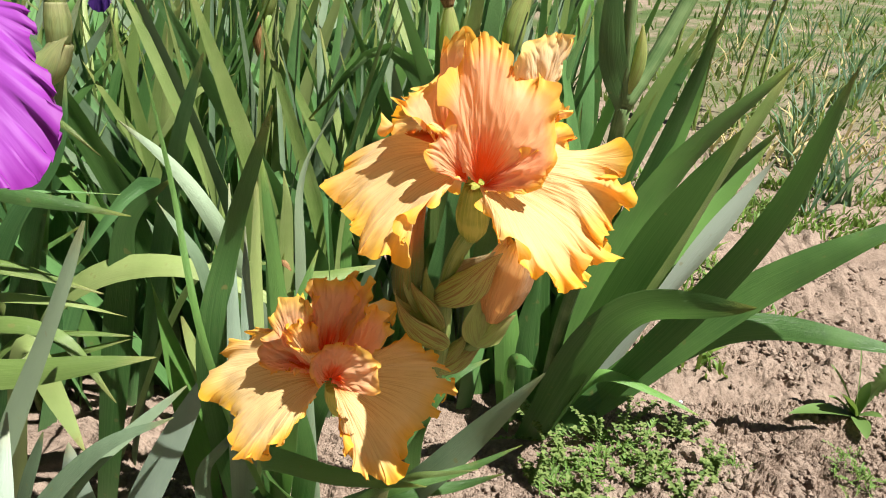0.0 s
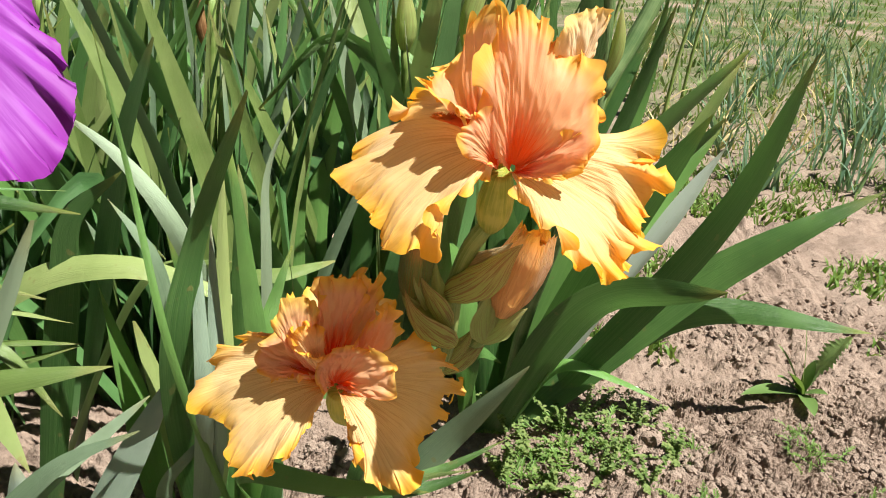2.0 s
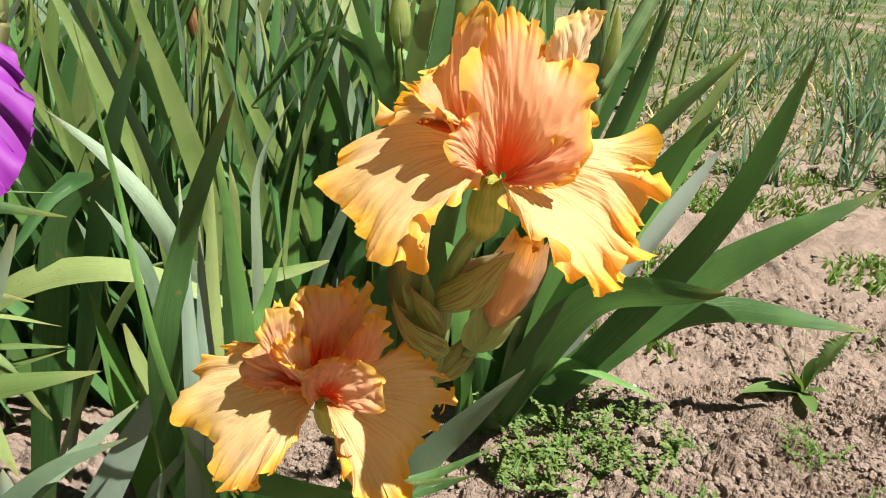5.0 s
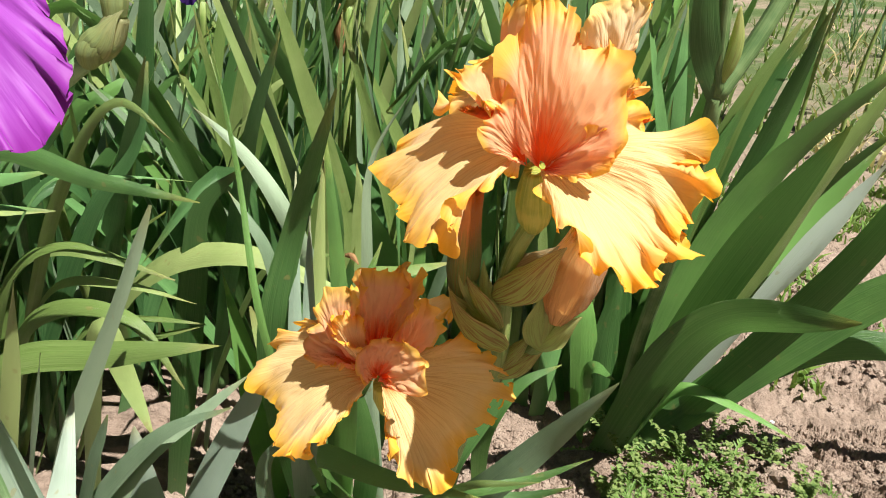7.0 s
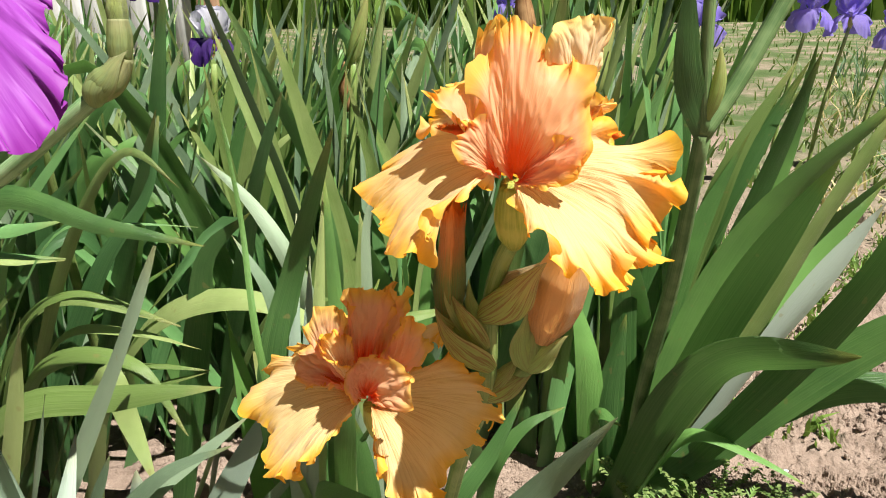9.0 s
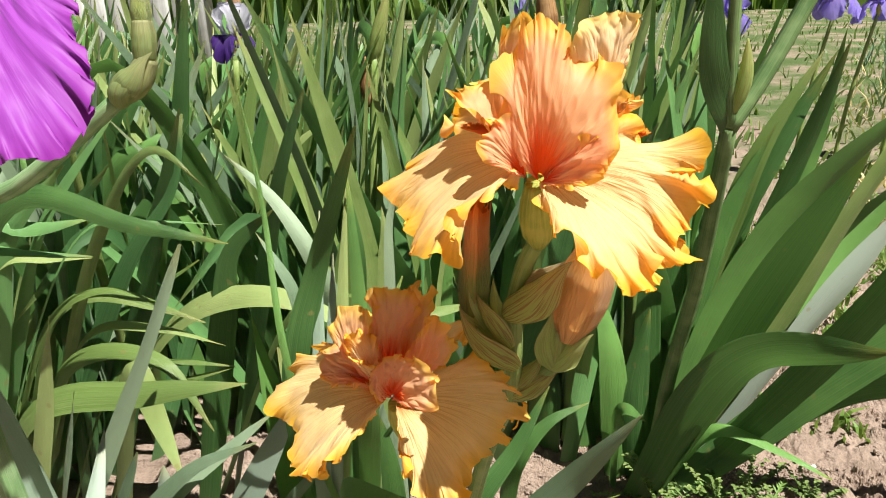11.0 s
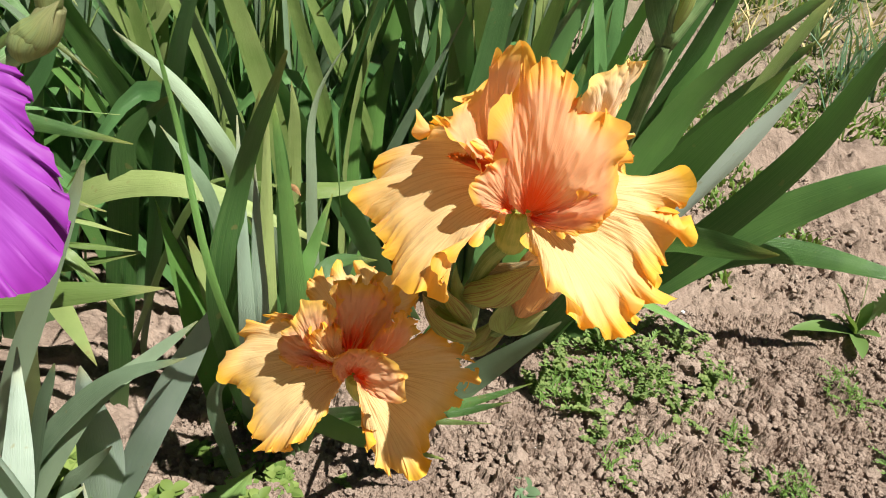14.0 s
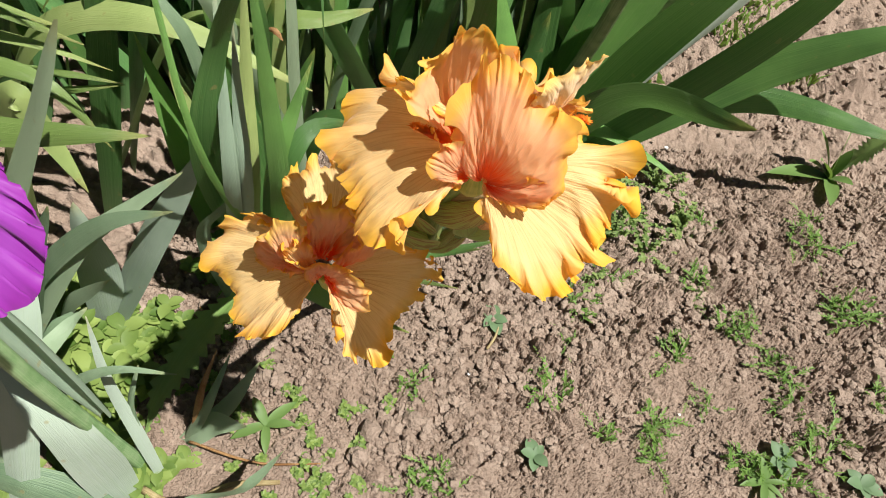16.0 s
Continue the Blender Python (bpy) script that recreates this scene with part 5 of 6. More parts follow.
part("fall", petal((-0.114, 0.238, 0.602), [(-0.093, 0.234, 0.59), (-0.082, 0.229, 0.589), (-0.073, 0.225, 0.587), (-0.071, 0.223, 0.584), (-0.073, 0.222, 0.579), (-0.067, 0.217, 0.572), (-0.062, 0.211, 0.564), (-0.063, 0.206, 0.554), (-0.066, 0.198, 0.547), (-0.071, 0.194, 0.547), (-0.077, 0.192, 0.547), (-0.084, 0.189, 0.545), (-0.086, 0.190, 0.552), (-0.093, 0.192, 0.561), (-0.114, 0.198, 0.562), (-0.146, 0.212, 0.566), (-0.162, 0.225, 0.584), (-0.150, 0.236, 0.601)], (0.0, -0.008, 0.004), ruffle=0.0022, waves=15, seed=201, crumple=0.0009, crimp=0.0004), PURPLE, pf)
part("fall", fan_petal((-0.106, 0.236, 0.617), (-0.8, 0.4), [(0.0, 0.0), (0.025, 0.01), (0.05, -0.01), (0.06, -0.06)], 0.032, cup=0.15, ruffle=0.004, waves=6, seed=202), PURPLE, pf)
part("standard", fan_petal((-0.106, 0.236, 0.617), (0.1, -1.0), [(-0.03, 0.0), (-0.01, 0.02), (-0.01, 0.05), (-0.03, 0.07)], 0.03, cup=0.4, ruffle=0.005, waves=6, seed=203), PURPLE, pf)
part("standard", fan_petal((-0.106, 0.236, 0.617), (0.1, 1.0), [(0.0, 0.0), (0.02, 0.02), (0.02, 0.05), (0.0, 0.07)], 0.03, cup=0.4, ruffle=0.005, waves=6, seed=204), PURPLE, pf)

# ---- the iris bed behind ----
def bed():
    rng = random.Random(17)
    kinds = []
    for k in range(20):
        tall = rng.uniform(0.40, 0.62)
        lean = rng.uniform(0.02, 0.16)
        droop = k in (4, 13)
        pts = [(0, 0, -0.01), (lean * 0.25, 0, tall * 0.5), (lean, 0, tall)]
        if droop:
            pts = [(0, 0, -0.01), (lean * 0.4, 0, tall * 0.55), (lean + 0.05, 0, tall * 0.85), (lean + 0.16, 0, tall * 0.72)]
        g = blade(pts, rng.uniform(0.019, 0.036), rng.uniform(-50, 55), rng.uniform(-40, 40), n=16, facing=np.array([0.15, -1.0, 0.1]), seed=500 + k)
        me = mesh_of("leaf", *g)
        me.materials.append((BLUE, BACK, LIME, BACK, GREEN)[k % 5])
        kinds.append(me)
    total = 0
    spots = []
    for k in range(4000):
        if len(spots) >= 95:
            break
        y = rng.uniform(0.88, 2.4)
        x = rng.uniform(-0.55 - 0.75 * y, 0.10 + 0.16 * (y - 0.9))
        if all(math.hypot(x - a, y - b) > 0.085 + 0.035 * b for a, b in spots):
            spots.append((x, y))
    for k in range(900):
        y = rng.uniform(0.68, 0.98)
        x = rng.uniform(-1.0, -0.30)
        if (x < -0.52 or y > 0.78) and len(spots) < 126 and all(math.hypot(x - a, y - b) > 0.085 for a, b in spots):
            spots.append((x, y))
    spots += [(-0.09, 0.86), (0.02, 0.90), (-0.17, 0.83), (0.07, 0.96), (-0.03, 0.84), (0.13, 0.92), (-0.26, 0.83)]
    for x, y in spots:
        own = plant("iris_plant", x, y, "dense clump of upright green iris leaves")
        for i in range(rng.randint(11, 15) if y < 1.7 else rng.randint(7, 10)):
            ob = new("leaf", rng.choice(kinds))
            ob.parent = own
            a = rng.gauss(0.0, 0.9)
            tip = max(0.0, min(0.4, -0.7 * (x + 0.15))) * rng.random()
            ob.rotation_euler = (rng.gauss(-0.14 if y < 0.9 else -0.04, 0.08), rng.gauss(0, 0.12) + tip, a if rng.random() < 0.6 or tip > 0.1 else a + math.pi)
            ob.location = (rng.uniform(-0.09, 0.09), rng.uniform(-0.05, 0.07), 0)
            s = rng.uniform(0.8, 1.08)
            ob.scale = (s, s, s)
            total += 1
    return total


bed()


# ---- weeds ----
def leaflet(at, direction, length, width, droop=0.3, n=5):
    d = unit(np.array(direction, float))
    side = unit(np.cross(d, [0, 0, 1.0]) + 1e-6)
    v, f, u = [], [], []
    for k in range(n):
        s = k / (n - 1)
        c = np.array(at) + d * length * s - np.array([0, 0, droop * length * s * s])
        w = width * math.sin(math.pi * min(1, 0.12 + s * 0.88)) ** 0.8 * 0.5
        up = np.array([0, 0, w * 0.35])
        v += [c - side * w + up, c, c + side * w + up]
        u += [(0, s), (0.5, s), (1, s)]
    return np.array(v), grid_faces(3, n), np.array(u)


def feathery(seed, size):
    """An uneven tuft of thread-like, much divided leaves."""
    rng = random.Random(seed)
    items = []
    for k in range(rng.randint(20, 28)):
        a, e = rng.gauss(seed, 2.2), rng.uniform(0.1, 1.3)
        d = np.array([math.cos(a) * math.cos(e), math.sin(a) * math.cos(e), math.sin(e)])
        ln = size * rng.uniform(0.35, 1.1)
        at = np.array([rng.gauss(0, 0.009), rng.gauss(0, 0.009), 0.002])
        items.append(leaflet(at, d, ln, 0.0014, 0.3, 4))
        for j in range(6):
            s = 0.3 + 0.12 * j + rng.uniform(-0.04, 0.04)
            for sg in (-1, 1):
                q = unit(d + rng.uniform(0.5, 1.1) * sg * unit(np.cross(d, [0, 0, 1.0])) + np.array([0, 0, rng.uniform(-0.1, 0.5)]))
                items.append(leaflet(at + d * ln * s - np.array([0, 0, 0.3 * ln * s * s]), q, ln * rng.uniform(0.15, 0.32) * (1.2 - s), 0.0014, 0.1, 3))
    return join_geo(items)


def leafy(seed, size, leaves=10, broad=0.45, flatness=0.5):
    rng = random.Random(seed)
    items = []
    for k in range(leaves):
        a = k * 2.4 + rng.uniform(-0.3, 0.3)
        e = rng.uniform(0.1, 0.9) * (1.2 - flatness)
        d = (math.cos(a) * math.cos(e), math.sin(a) * math.cos(e), math.sin(e))
        ln = size * rng.uniform(0.65, 1.1)
        items.append(leaflet((0, 0, 0.002), d, ln, ln * broad, 0.25, 7))
    return items


def rosette(name, leaves, material, x, y, label, group="", turn=0.0, scale=1.0):
    own = thing(name, (x, y, soil_height(x, y) + 0.005), label, "weed", group)
    m = np.array(Matrix.Rotation(turn, 3, "Z")) * scale
    for v, f, u in leaves:
        part("leaf", (v @ m.T + np.array(own.location), f, u), material, own)


def serrated(points, width, seed):
    """A long toothed weed leaf with a sunken midrib."""
    rng = random.Random(seed)
    n = 70
    c = smooth_path(points, n)
    tan = unit(np.gradient(c, axis=0))
    side = unit(np.cross(tan, [0.0, 0.0, 1.0]))
    nor = np.cross(side, tan)
    v, uv = [], []
    for k in range(n):
        s = k / (n - 1)
        for i, x in enumerate((-1, -0.55, -0.12, 0, 0.12, 0.55, 1)):
            tooth = 1 - (0.5 * ((s * 15 + (0.4 if x > 0 else 0)) % 1.0) if abs(x) == 1 else 0)
            w = width * 0.5 * (0.10 + 0.90 * math.sin(math.pi * min(1, max(0, s - 0.12) / 0.88) ** 1.2) ** 0.8 if s > 0.12 else 0.10) * tooth
            z = 0.20 * abs(x) ** 1.2 * w + 0.05 * width * math.sin(s * 15 + 3 * x) * abs(x) - (0.0006 if x == 0 else 0)
            v.append(c[k] + side[k] * w * x + nor[k] * z)
            uv.append((0.5 + x / 2, s))
    return np.array(v), grid_faces(7, n), np.array(uv)


def sprawling(seed, size, stems=14, lo=0.005, hi=0.009, low=0.2, high=1.2):
    """Low branching weed with pairs of small round leaves."""
    rng = random.Random(seed)
    items = []
    for k in range(stems):
        a, e = rng.uniform(0, 6.28), rng.uniform(low, high)
        d = np.array([math.cos(a) * math.cos(e), math.sin(a) * math.cos(e), math.sin(e)])
        ln = size * rng.uniform(0.5, 1.1)
        items.append(leaflet((0, 0, 0), d, ln, 0.0015, 0.2, 4))
        for j in range(9):
            s = 0.15 + 0.1 * j
            at = d * ln * s - np.array([0, 0, 0.2 * ln * s * s])
            b = rng.uniform(0, 6.28)
            for q in (0, 2.1, 4.2):
                items.append(leaflet(at, (math.cos(b + q), math.sin(b + q), 0.3), ln2 := rng.uniform(lo, hi), ln2 * 0.66, 0.2, 5))
    return join_geo(items)


def weed(name, geo, material, x, y, label, group="", turn=0.0, scale=1.0):
    me = geo if isinstance(geo, bpy.types.Mesh) else mesh_of(name, *geo)
    if not me.materials:
        me.materials.append(material)
    ob = new(name, me)
    ob.location = (x, y, soil_height(x, y) - 0.001)
    ob.rotation_euler = (0, 0, turn)
    ob.scale = (scale,) * 3
    return tagged(ob, label, "weed", group)


def some_weeds():
    rng = random.Random(31)
    tufts = [mesh_of("feathery_weed", *feathery(k, 0.034)) for k in range(4)]
    spots = [(0.206, 0.527), (0.188, 0.467), (0.246, 0.421), (0.401, 0.577), (0.357, 0.465), (0.452, 0.518), (0.403, 0.399), (0.523, 0.718), (0.399, 0.711), (0.541, 0.60), (0.30, 0.40), (0.22, 0.57), (0.26, 0.62), (0.30, 0.44), (0.36, 0.62), (0.47, 0.44), (0.075, 0.349), (0.04, 0.44), (0.33, 0.52), (0.56, 0.50), (-0.2, 0.60), (-0.17, 0.55)]
    for i, (x, y) in enumerate(spots):
        for j in range(rng.choice((1, 2, 3, 3))):
            weed("feathery_weed", tufts[(i + j) % 4], FEATHER, x + 0.022 * j * rng.uniform(-1, 1), y + 0.016 * j * rng.uniform(-1, 1), "small tuft of feathery green weed in the soil", "weeds in the soil", rng.random() * 6, rng.uniform(0.55, 1.25))
    for i, (x, y, q) in enumerate(((0.240, 0.735, 1.9), (0.205, 0.705, 1.6), (0.285, 0.715, 1.4), (0.175, 0.680, 1.3))):
        weed("feathery_weed", tufts[i % 4], FEATHER, x, y, "tall wispy green weed at the foot of the iris", "weeds in the soil", rng.random() * 6, q)
    seed2 = leafy(3, 0.025, 5, 0.66, 0.6)
    for x, y, s in ((0.123, 0.540, 1.0), (0.172, 0.385, 0.9), (0.512, 0.391, 1.0), (0.43, 0.41, 1.0)):
        rosette("seedling", seed2, GREY_SEEDLING, x, y, "grey-green seedling with round leaves in bare soil", "seedlings in the soil", rng.random() * 6, s)
    dock = thing("rosette_weed", (0.584, 0.832, 0.0), "leafy green weed with upright and lying leaves in bare soil", "weed")
    foot = np.array([0.584, 0.832, soil_height(0.584, 0.832) + 0.004])
    for top, wide in (((0.567, 0.842, 0.135), 0.031), ((0.534, 0.852, 0.093), 0.016), ((0.481, 0.812, 0.02), 0.024), ((0.538, 0.812, 0.064), 0.02), ((0.605, 0.802, 0.025), 0.018), ((0.566, 0.767, 0.015), 0.021), ((0.529, 0.822, 0.048), 0.016), ((0.598, 0.842, 0.066), 0.015)):
        d = np.array(top) - foot
        part("leaf", leaflet(foot, d + np.array([0, 0, 0.25 * np.linalg.norm(d)]), 1.03 * np.linalg.norm(d), wide, 0.25, 11), ROSETTE, dock)
    part("leaf", serrated([tuple(foot), tuple(foot + (np.array((0.631, 0.832, 0.095)) - foot) * 0.5 + np.array([0, 0, 0.012])), (0.631, 0.832, 0.095)], 0.041, 9), JAG, dock, "broad toothed leaf")
    rosette("rosette_weed", leafy(9, 0.036, 8, 0.24, 0.2), ROSETTE, 0.41, 0.385, "small leafy weed with narrow leaves in bare soil")
    rosette("rosette_weed", leafy(10, 0.036, 5, 0.30, 0.25), ROSETTE, -0.10, 0.385, "small leafy weed with narrow leaves in bare soil")
    for k, (x, y, size) in enumerate(((0.23, 0.76, 0.075), (0.29, 0.72, 0.06), (0.18, 0.72, 0.06), (0.26, 0.68, 0.05), (0.34, 0.78, 0.05), (0.14, 0.68, 0.04), (0.20, 0.66, 0.045), (0.31, 0.66, 0.04), (0.16, 0.76, 0.07), (0.27, 0.79, 0.07), (0.22, 0.61, 0.035), (0.36, 0.71, 0.04))):
        weed("sprawling_weed", sprawling(40 + k, size * 1.3, 11, 0.0028, 0.0070, 0.3, 1.5), CHICK, x, y, "sprawling small-leaved green weed at the foot of the iris", "sprawling weeds")
    ground_spots = ((-0.356, 0.463), (-0.327, 0.481), (-0.276, 0.473), (-0.24, 0.47), (-0.31, 0.435), (-0.277, 0.439), (-0.247, 0.436), (-0.334, 0.407), (-0.303, 0.385), (-0.258, 0.366), (-0.231, 0.334), (-0.295, 0.306), (-0.205, 0.31), (-0.36, 0.52), (-0.26, 0.40))
    for k, (x, y) in enumerate(ground_spots):
        weed("leafy_weed", sprawling(70 + k, 0.056, 6, 0.010, 0.024), LEAFY, x, y, "fresh green low leafy weed between the iris fans", "leafy ground weeds", 0, rng.uniform(0.8, 1.2))
    for k, (x, y) in enumerate(((-0.205, 0.56), (-0.13, 0.545), (-0.19, 0.60), (-0.155, 0.50))):
        weed("leafy_weed", sprawling(110 + k, 0.030, 4, 0.009, 0.017), LEAFY, x, y, "small fresh green weed in the shade of the bloom", "leafy ground weeds")
    for k in range(34):
        x, y = rng.gauss(-0.085, 0.055), rng.gauss(0.385, 0.05)
        weed("seedling", sprawling(170 + k, 0.013, 4, 0.003, 0.006), LEAFY, x, y, "tiny green seedling in bare soil", "tiny seedlings")
    jag = thing("jagged_weed", (-0.219, 0.36, 0.0), "long toothed dark green weed leaf above the soil", "weed")
    part("leaf", serrated([(-0.219, 0.360, 0.0), (-0.205, 0.395, 0.030), (-0.180, 0.45, 0.050), (-0.150, 0.52, 0.045)], 0.046, 4), JAG, jag)


some_weeds()


def scatter(name, label, material, count, region, height, width, seed, lean=0.4):
    """A field of loose blades."""
    rng = random.Random(seed)
    v, f = [], []
    for k in range(count):
        x, y = region(rng)
        z = soil_height(x, y) if y < 3 else 0.0
        a = rng.uniform(0, 6.28)
        h = height * rng.uniform(0.4, 1.2)
        w = width * rng.uniform(0.6, 1.3)
        dx, dy = math.cos(a) * lean * h * rng.random(), math.sin(a) * lean * h * rng.random()
        b = rng.uniform(0, 3.14)
        sx, sy = math.cos(b) * w, math.sin(b) * w
        i = len(v)
        v += [(x - sx, y - sy, z - 0.004), (x + sx, y + sy, z - 0.004), (x + dx * 0.4 + sx * 0.8, y + dy * 0.4 + sy * 0.8, z + h * 0.6), (x + dx * 0.4 - sx * 0.8, y + dy * 0.4 - sy * 0.8, z + h * 0.6), (x + dx, y + dy, z + h)]
        f += [(i, i + 1, i + 2, i + 3), (i + 3, i + 2, i + 4)]
    me = mesh_of(name, v, f, smooth=False)
    me.materials.append(material)
    return tagged(new(name, me), label, "grass", kind="stuff")


def field_spot(near, far, x0, x1):
    def pick(rng):
        y = near + (far - near) * rng.random() ** 1.6
        return rng.uniform(x0 + 0.28 * (y - near), x1 + 0.8 * (y - near)), y
    return pick


def onion_spot(rng):
    k = rng.randrange(95)
    own = random.Random(k)
    y = 1.55 + 3.4 * own.random() ** 1.4
    x = own.uniform(0.72 + 0.28 * (y - 1.5), 1.5 + 0.8 * (y - 1.5))
    return x + rng.gauss(0, 0.014), y + rng.gauss(0, 0.014)


scatter("onion_rows", "blue-green upright onion blades in the plot behind", ONION, 800, onion_spot, 0.20, 0.0042, 61, 0.9)
scatter("field_grass", "short mixed green grass and weeds on the plot", GRASS, 4500, field_spot(1.5, 6.0, 0.55, 1.5), 0.025, 0.0028, 62, 1.8)
scatter("dry_straw", "dry yellow stalks lying among the onions", STRAW, 500, field_spot(1.9, 4.5, 0.7, 1.8), 0.09, 0.004, 63, 2.0)


def patchy(rng):
    while True:
        x, y = rng.uniform(0.30, 1.5), rng.uniform(0.92, 1.8)
        if noise.noise(Vector((x * 5.0, y * 5.0, 9.0))) > 0.12:
            return x, y


scatter("low_weeds", "patches of low pale green weeds on the bare soil", WEED, 2600, patchy, 0.022, 0.0035, 66, 1.6)


def wide(rng):
    y = 2.2 + 9.5 * rng.random() ** 1.4
    return rng.uniform(-1.0 * y, 0.9 * y), y


scatter("meadow", "green meadow far behind the iris bed", GRASS, 8000, wide, 0.06, 0.006, 64, 1.2)

# ---- further blooms, buds and the far edge of the plot ----
def bloom(owner, at, fall, standard, size, seed, turn=0.0):
    f = part("flower", tube([(at[0], at[1], at[2] - 0.35 * size), (at[0], at[1], at[2] - 0.15 * size), at], [0.05 * size, 0.09 * size, 0.06 * size], 8), OVARY, owner, "open ruffled iris bloom")
    for k in range(3):
        a = turn + k * 2.094
        d = (math.cos(a), math.sin(a))
        part("fall", fan_petal(at, d, [(0, 0), (0.3 * size, 0.2 * size), (0.6 * size, 0.0), (0.6 * size, -0.6 * size)], 0.38 * size, cup=0.15, ruffle=0.07 * size, waves=6, seed=seed + k, nu=41, nv=14), fall, f)
        d = (math.cos(a + 1.05), math.sin(a + 1.05))
        part("standard", fan_petal(at, d, [(0, 0), (0.35 * size, 0.2 * size), (0.3 * size, 0.7 * size), (0.0, 0.9 * size)], 0.36 * size, cup=0.4, ruffle=0.07 * size, waves=6, seed=seed + 7 + k, nu=41, nv=14), standard, f)
    return f


def stalk_plant(x, y, top, label):
    own = plant("iris_plant", x, y, label)
    part("stem", tube([(x, y, -0.01), ((x + top[0]) / 2 - 0.01, (y + top[1]) / 2, top[2] * 0.5), top], [0.006, 0.0055, 0.0045], 18), STALK, own)
    return own


for k, (x, y, z, s) in enumerate(((0.70, 2.2, 0.49, 0.085), (0.82, 2.25, 0.47, 0.085), (0.92, 2.2, 0.44, 0.08), (0.40, 1.95, 0.47, 0.07), (-0.105, 2.2, 0.52, 0.075), (1.05, 2.4, 0.50, 0.08))):
    own = stalk_plant(x - 0.06, y, (x, y, z - 0.02), "iris stalk with a lavender blue bloom")
    bloom(own, (x, y, z), LAVENDER, LAVENDER, s, 300 + 20 * k, k)
own = stalk_plant(-0.447, 0.99, (-0.397, 0.98, 0.490), "iris stalk with a white and dark violet bloom")
bloom(own, (-0.397, 0.98, 0.520), VIOLET, WHITE_PETAL, 0.050, 500, 0.4)
own = stalk_plant(-0.66, 1.25, (-0.62, 1.25, 0.58), "iris stalk with a dark violet bloom")
bloom(own, (-0.62, 1.25, 0.61), VIOLET, VIOLET, 0.07, 520, 0.9)

own = stalk_plant(-0.20, 0.90, (-0.180, 0.90, 0.50), "iris stalk with closed dark-tipped buds")
bud(own, "bud", (-0.184, 0.90, 0.49), (-0.172, 0.90, 0.53), (-0.158, 0.90, 0.575), 0.011, BUD_GREEN, "closed green bud flushed brown")
bud(own, "bud", (-0.190, 0.90, 0.44), (-0.194, 0.897, 0.47), (-0.190, 0.895, 0.50), 0.008, DRY, "closed bud in a brown papery sheath")
own = stalk_plant(0.06, 0.95, (0.031, 0.85, 0.46), "iris stalk with closed buds and a faded bloom")
bud(own, "bud", (0.031, 0.85, 0.455), (0.032, 0.85, 0.485), (0.030, 0.85, 0.525), 0.014, BUD_GREEN, "closed green bud")
bud(own, "faded_bloom", (0.030, 0.85, 0.515), (0.026, 0.85, 0.545), (0.022, 0.85, 0.59), 0.014, DRY, "shrivelled brown bloom")
own = stalk_plant(0.11, 0.95, (0.098, 0.85, 0.46), "iris stalk with closed buds")
bud(own, "bud", (0.098, 0.85, 0.46), (0.104, 0.85, 0.50), (0.120, 0.85, 0.545), 0.015, BUD_GREEN, "closed green bud")
own = stalk_plant(-0.50, 0.80, (-0.40, 0.62, 0.53), "leaning iris stalk with a fading bud")
bud(own, "bud", (-0.40, 0.62, 0.525), (-0.385, 0.61, 0.545), (-0.365, 0.60, 0.575), 0.010, DRY_TIP, "pale drying bud")


def board(owner, x, y, w, h, material):
    b = bmesh.new()
    bmesh.ops.create_cube(b, size=1.0)
    bmesh.ops.scale(b, vec=(w, 0.02, h), verts=b.verts)
    bmesh.ops.translate(b, vec=(x, y, h / 2 - 0.01), verts=b.verts)
    bmesh.ops.bevel(b, geom=b.edges[:], offset=0.003, segments=1, affect="EDGES")
    v = np.array([q.co[:] for q in b.verts])
    f = [tuple(q.index for q in p.verts) for p in b.faces]
    b.free()
    return part("board", (v, f, v[:, [0, 2]] * 3), material, owner)


PALE = plain_plant("weathered_pale_board", rgb(0.50, 0.50, 0.48), rgb(0.66, 0.66, 0.64), 0.7, 0.05, 8.0)
BRICK = plain_plant("reddish_post", rgb(0.32, 0.19, 0.11), rgb(0.42, 0.26, 0.16), 0.85, 0.0, 12.0)
fence = thing("fence", (-2.0, 3.2, 0.0), "low fence of pale weathered upright boards", "fence")
for k in range(9):
    board(fence, -2.45 + 0.105 * k, 3.2, 0.085, 0.95 + 0.03 * (k % 3), PALE)
post = thing("fence_post", (-1.46, 3.15, 0.0), "reddish brown upright wooden post", "post")
board(post, -1.46, 3.15, 0.10, 0.95, BRICK)


def hedge(rng):
    return rng.uniform(-14, 14), rng.uniform(10.5, 12.5)


scatter("far_hedge", "dark green hedge along the far side of the plot", WEED, 5000, hedge, 1.6, 0.07, 65, 0.5)


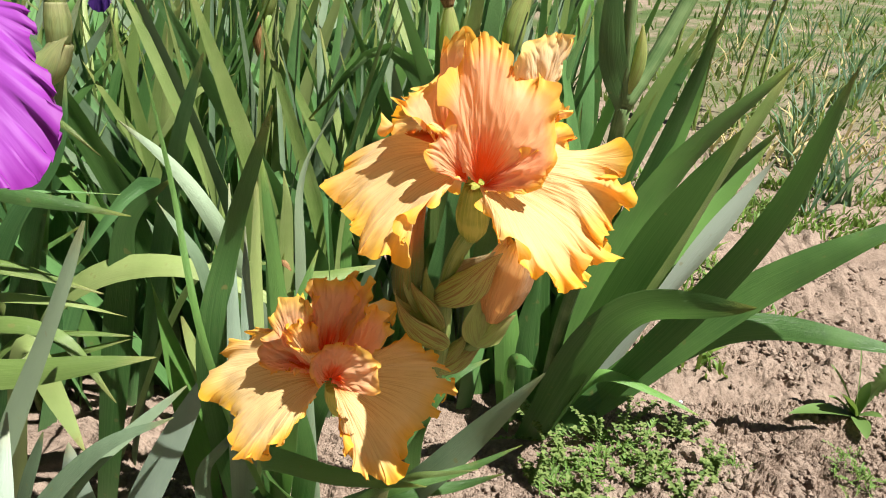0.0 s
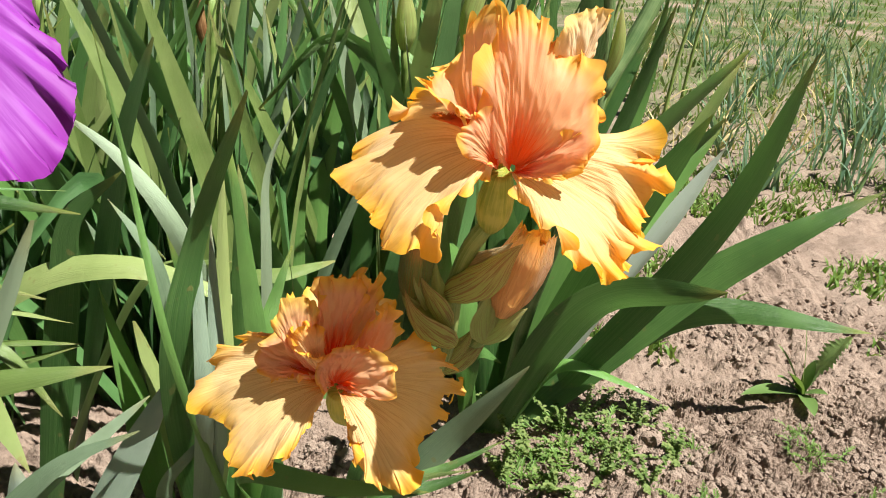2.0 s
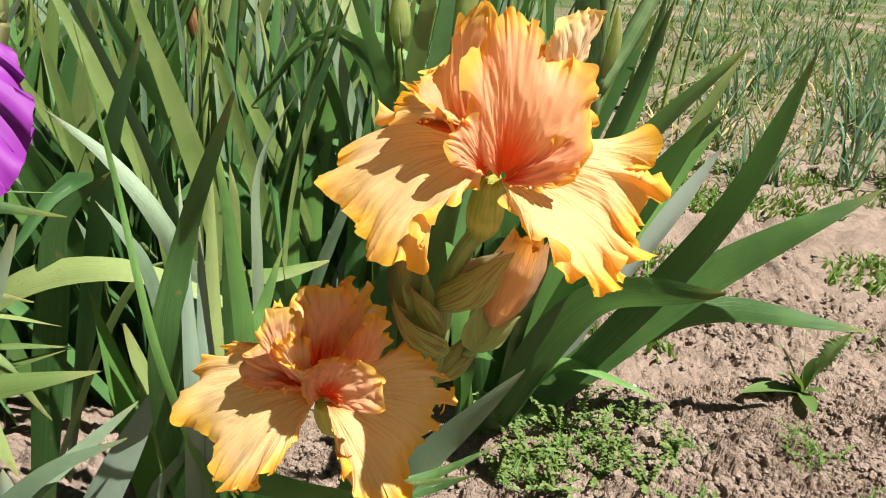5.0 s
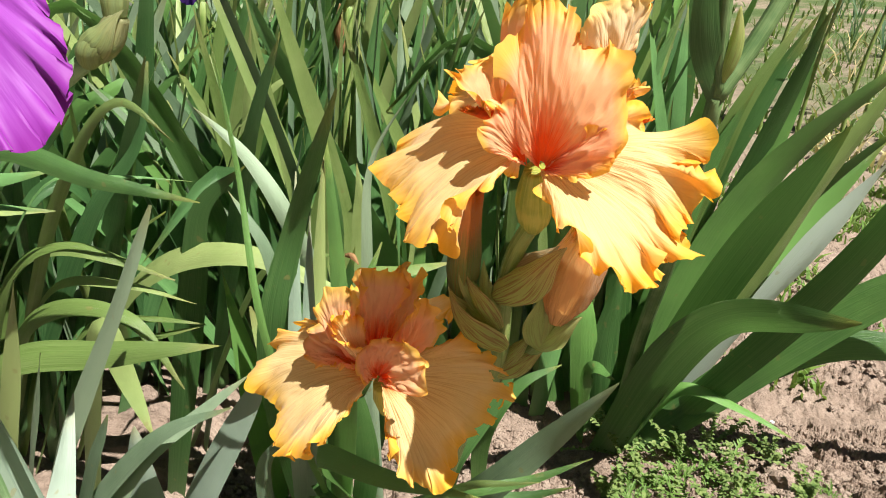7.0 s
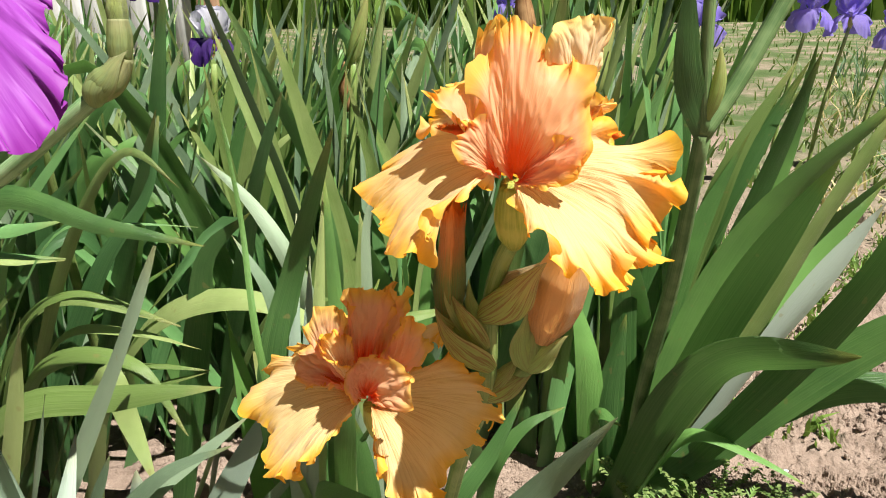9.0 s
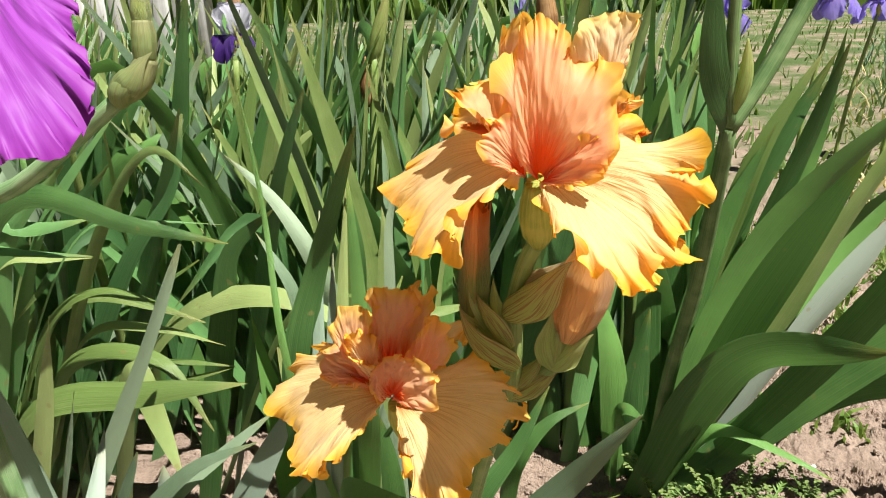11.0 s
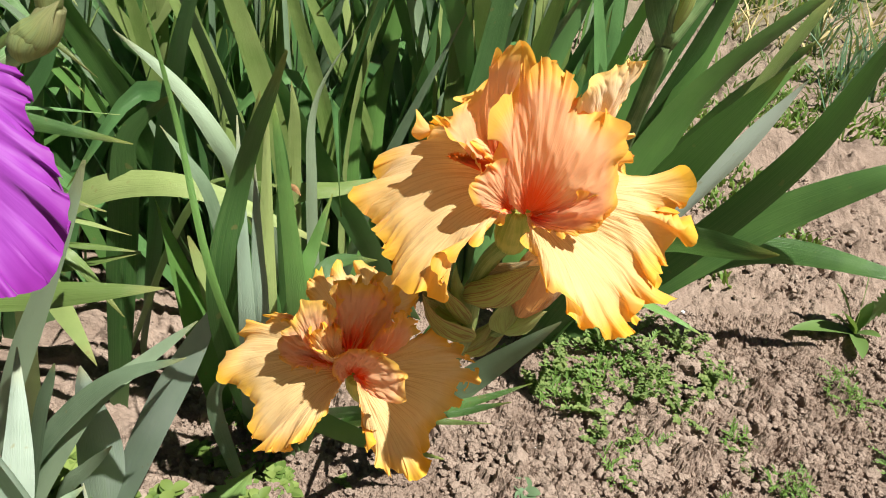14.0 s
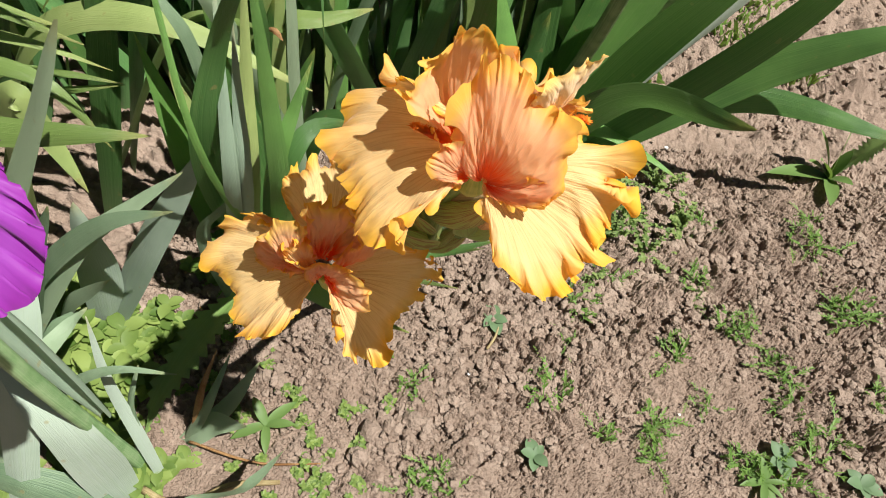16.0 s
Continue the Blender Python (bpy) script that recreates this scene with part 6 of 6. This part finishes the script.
def chip(x, y, size, seed):
    rng = random.Random(seed)
    v = [(math.cos(a) * size * rng.uniform(0.6, 1), math.sin(a) * size * rng.uniform(0.6, 1), z * size * 0.5) for z in (0, 1) for a in (0, 1.1, 2.3, 3.4, 4.6, 5.5)]
    f = [tuple(range(6))[::-1], tuple(range(6, 12))] + [(k, (k + 1) % 6, 6 + (k + 1) % 6, 6 + k) for k in range(6)]
    me = mesh_of("chip", v, f, smooth=False)
    me.materials.append(PALE)
    ob = new("chip", me)
    ob.location = (x, y, soil_height(x, y) + 0.0035)
    tagged(ob, "small whitish stone chip on the soil", "stone", "stone chips on the soil")


for k, (x, y, q) in enumerate(((0.243, 0.491, 0.0040), (0.10, 0.47, 0.0022), (0.36, 0.86, 0.0035), (0.14, 0.60, 0.0025), (0.33, 0.45, 0.0020))):
    chip(x, y, q, 900 + k)


def twig(points, r, material, label):
    at = points[0]
    own = thing("twig", (at[0], at[1], soil_height(at[0], at[1])), label, "twig", "dry bits on the soil")
    part("stick", tube(points, [r, r * 0.9, r * 0.5], 10, 6), material, own)


twig([(0.118, 0.500, 0.008), (0.126, 0.515, 0.010), (0.130, 0.530, 0.009)], 0.0016, DRY_TIP, "short pale dry stick on the soil")
twig([(0.085, 0.435, 0.008), (0.100, 0.425, 0.009), (0.112, 0.412, 0.008)], 0.0012, DRY_TIP, "short pale dry straw on the soil")
twig([(-0.17, 0.360, 0.010), (-0.10, 0.345, 0.014), (-0.04, 0.352, 0.010)], 0.0016, DRY, "thin dry brown stalk on the soil")
twig([(-0.15, 0.30, 0.010), (-0.12, 0.32, 0.014), (-0.075, 0.33, 0.010)], 0.0045, DRY_TIP, "dry straw-coloured leaf remnant")
twig([(-0.20, 0.31, 0.010), (-0.17, 0.30, 0.012), (-0.14, 0.31, 0.010)], 0.004, DRY_TIP, "dry straw-coloured leaf remnant")
twig([(0.802, 0.940, 0.012), (0.780, 0.905, 0.022), (0.795, 0.875, 0.016), (0.772, 0.845, 0.020), (0.740, 0.812, 0.010)], 0.0022, DRY_TIP, "pale curled dried stalk on the soil")
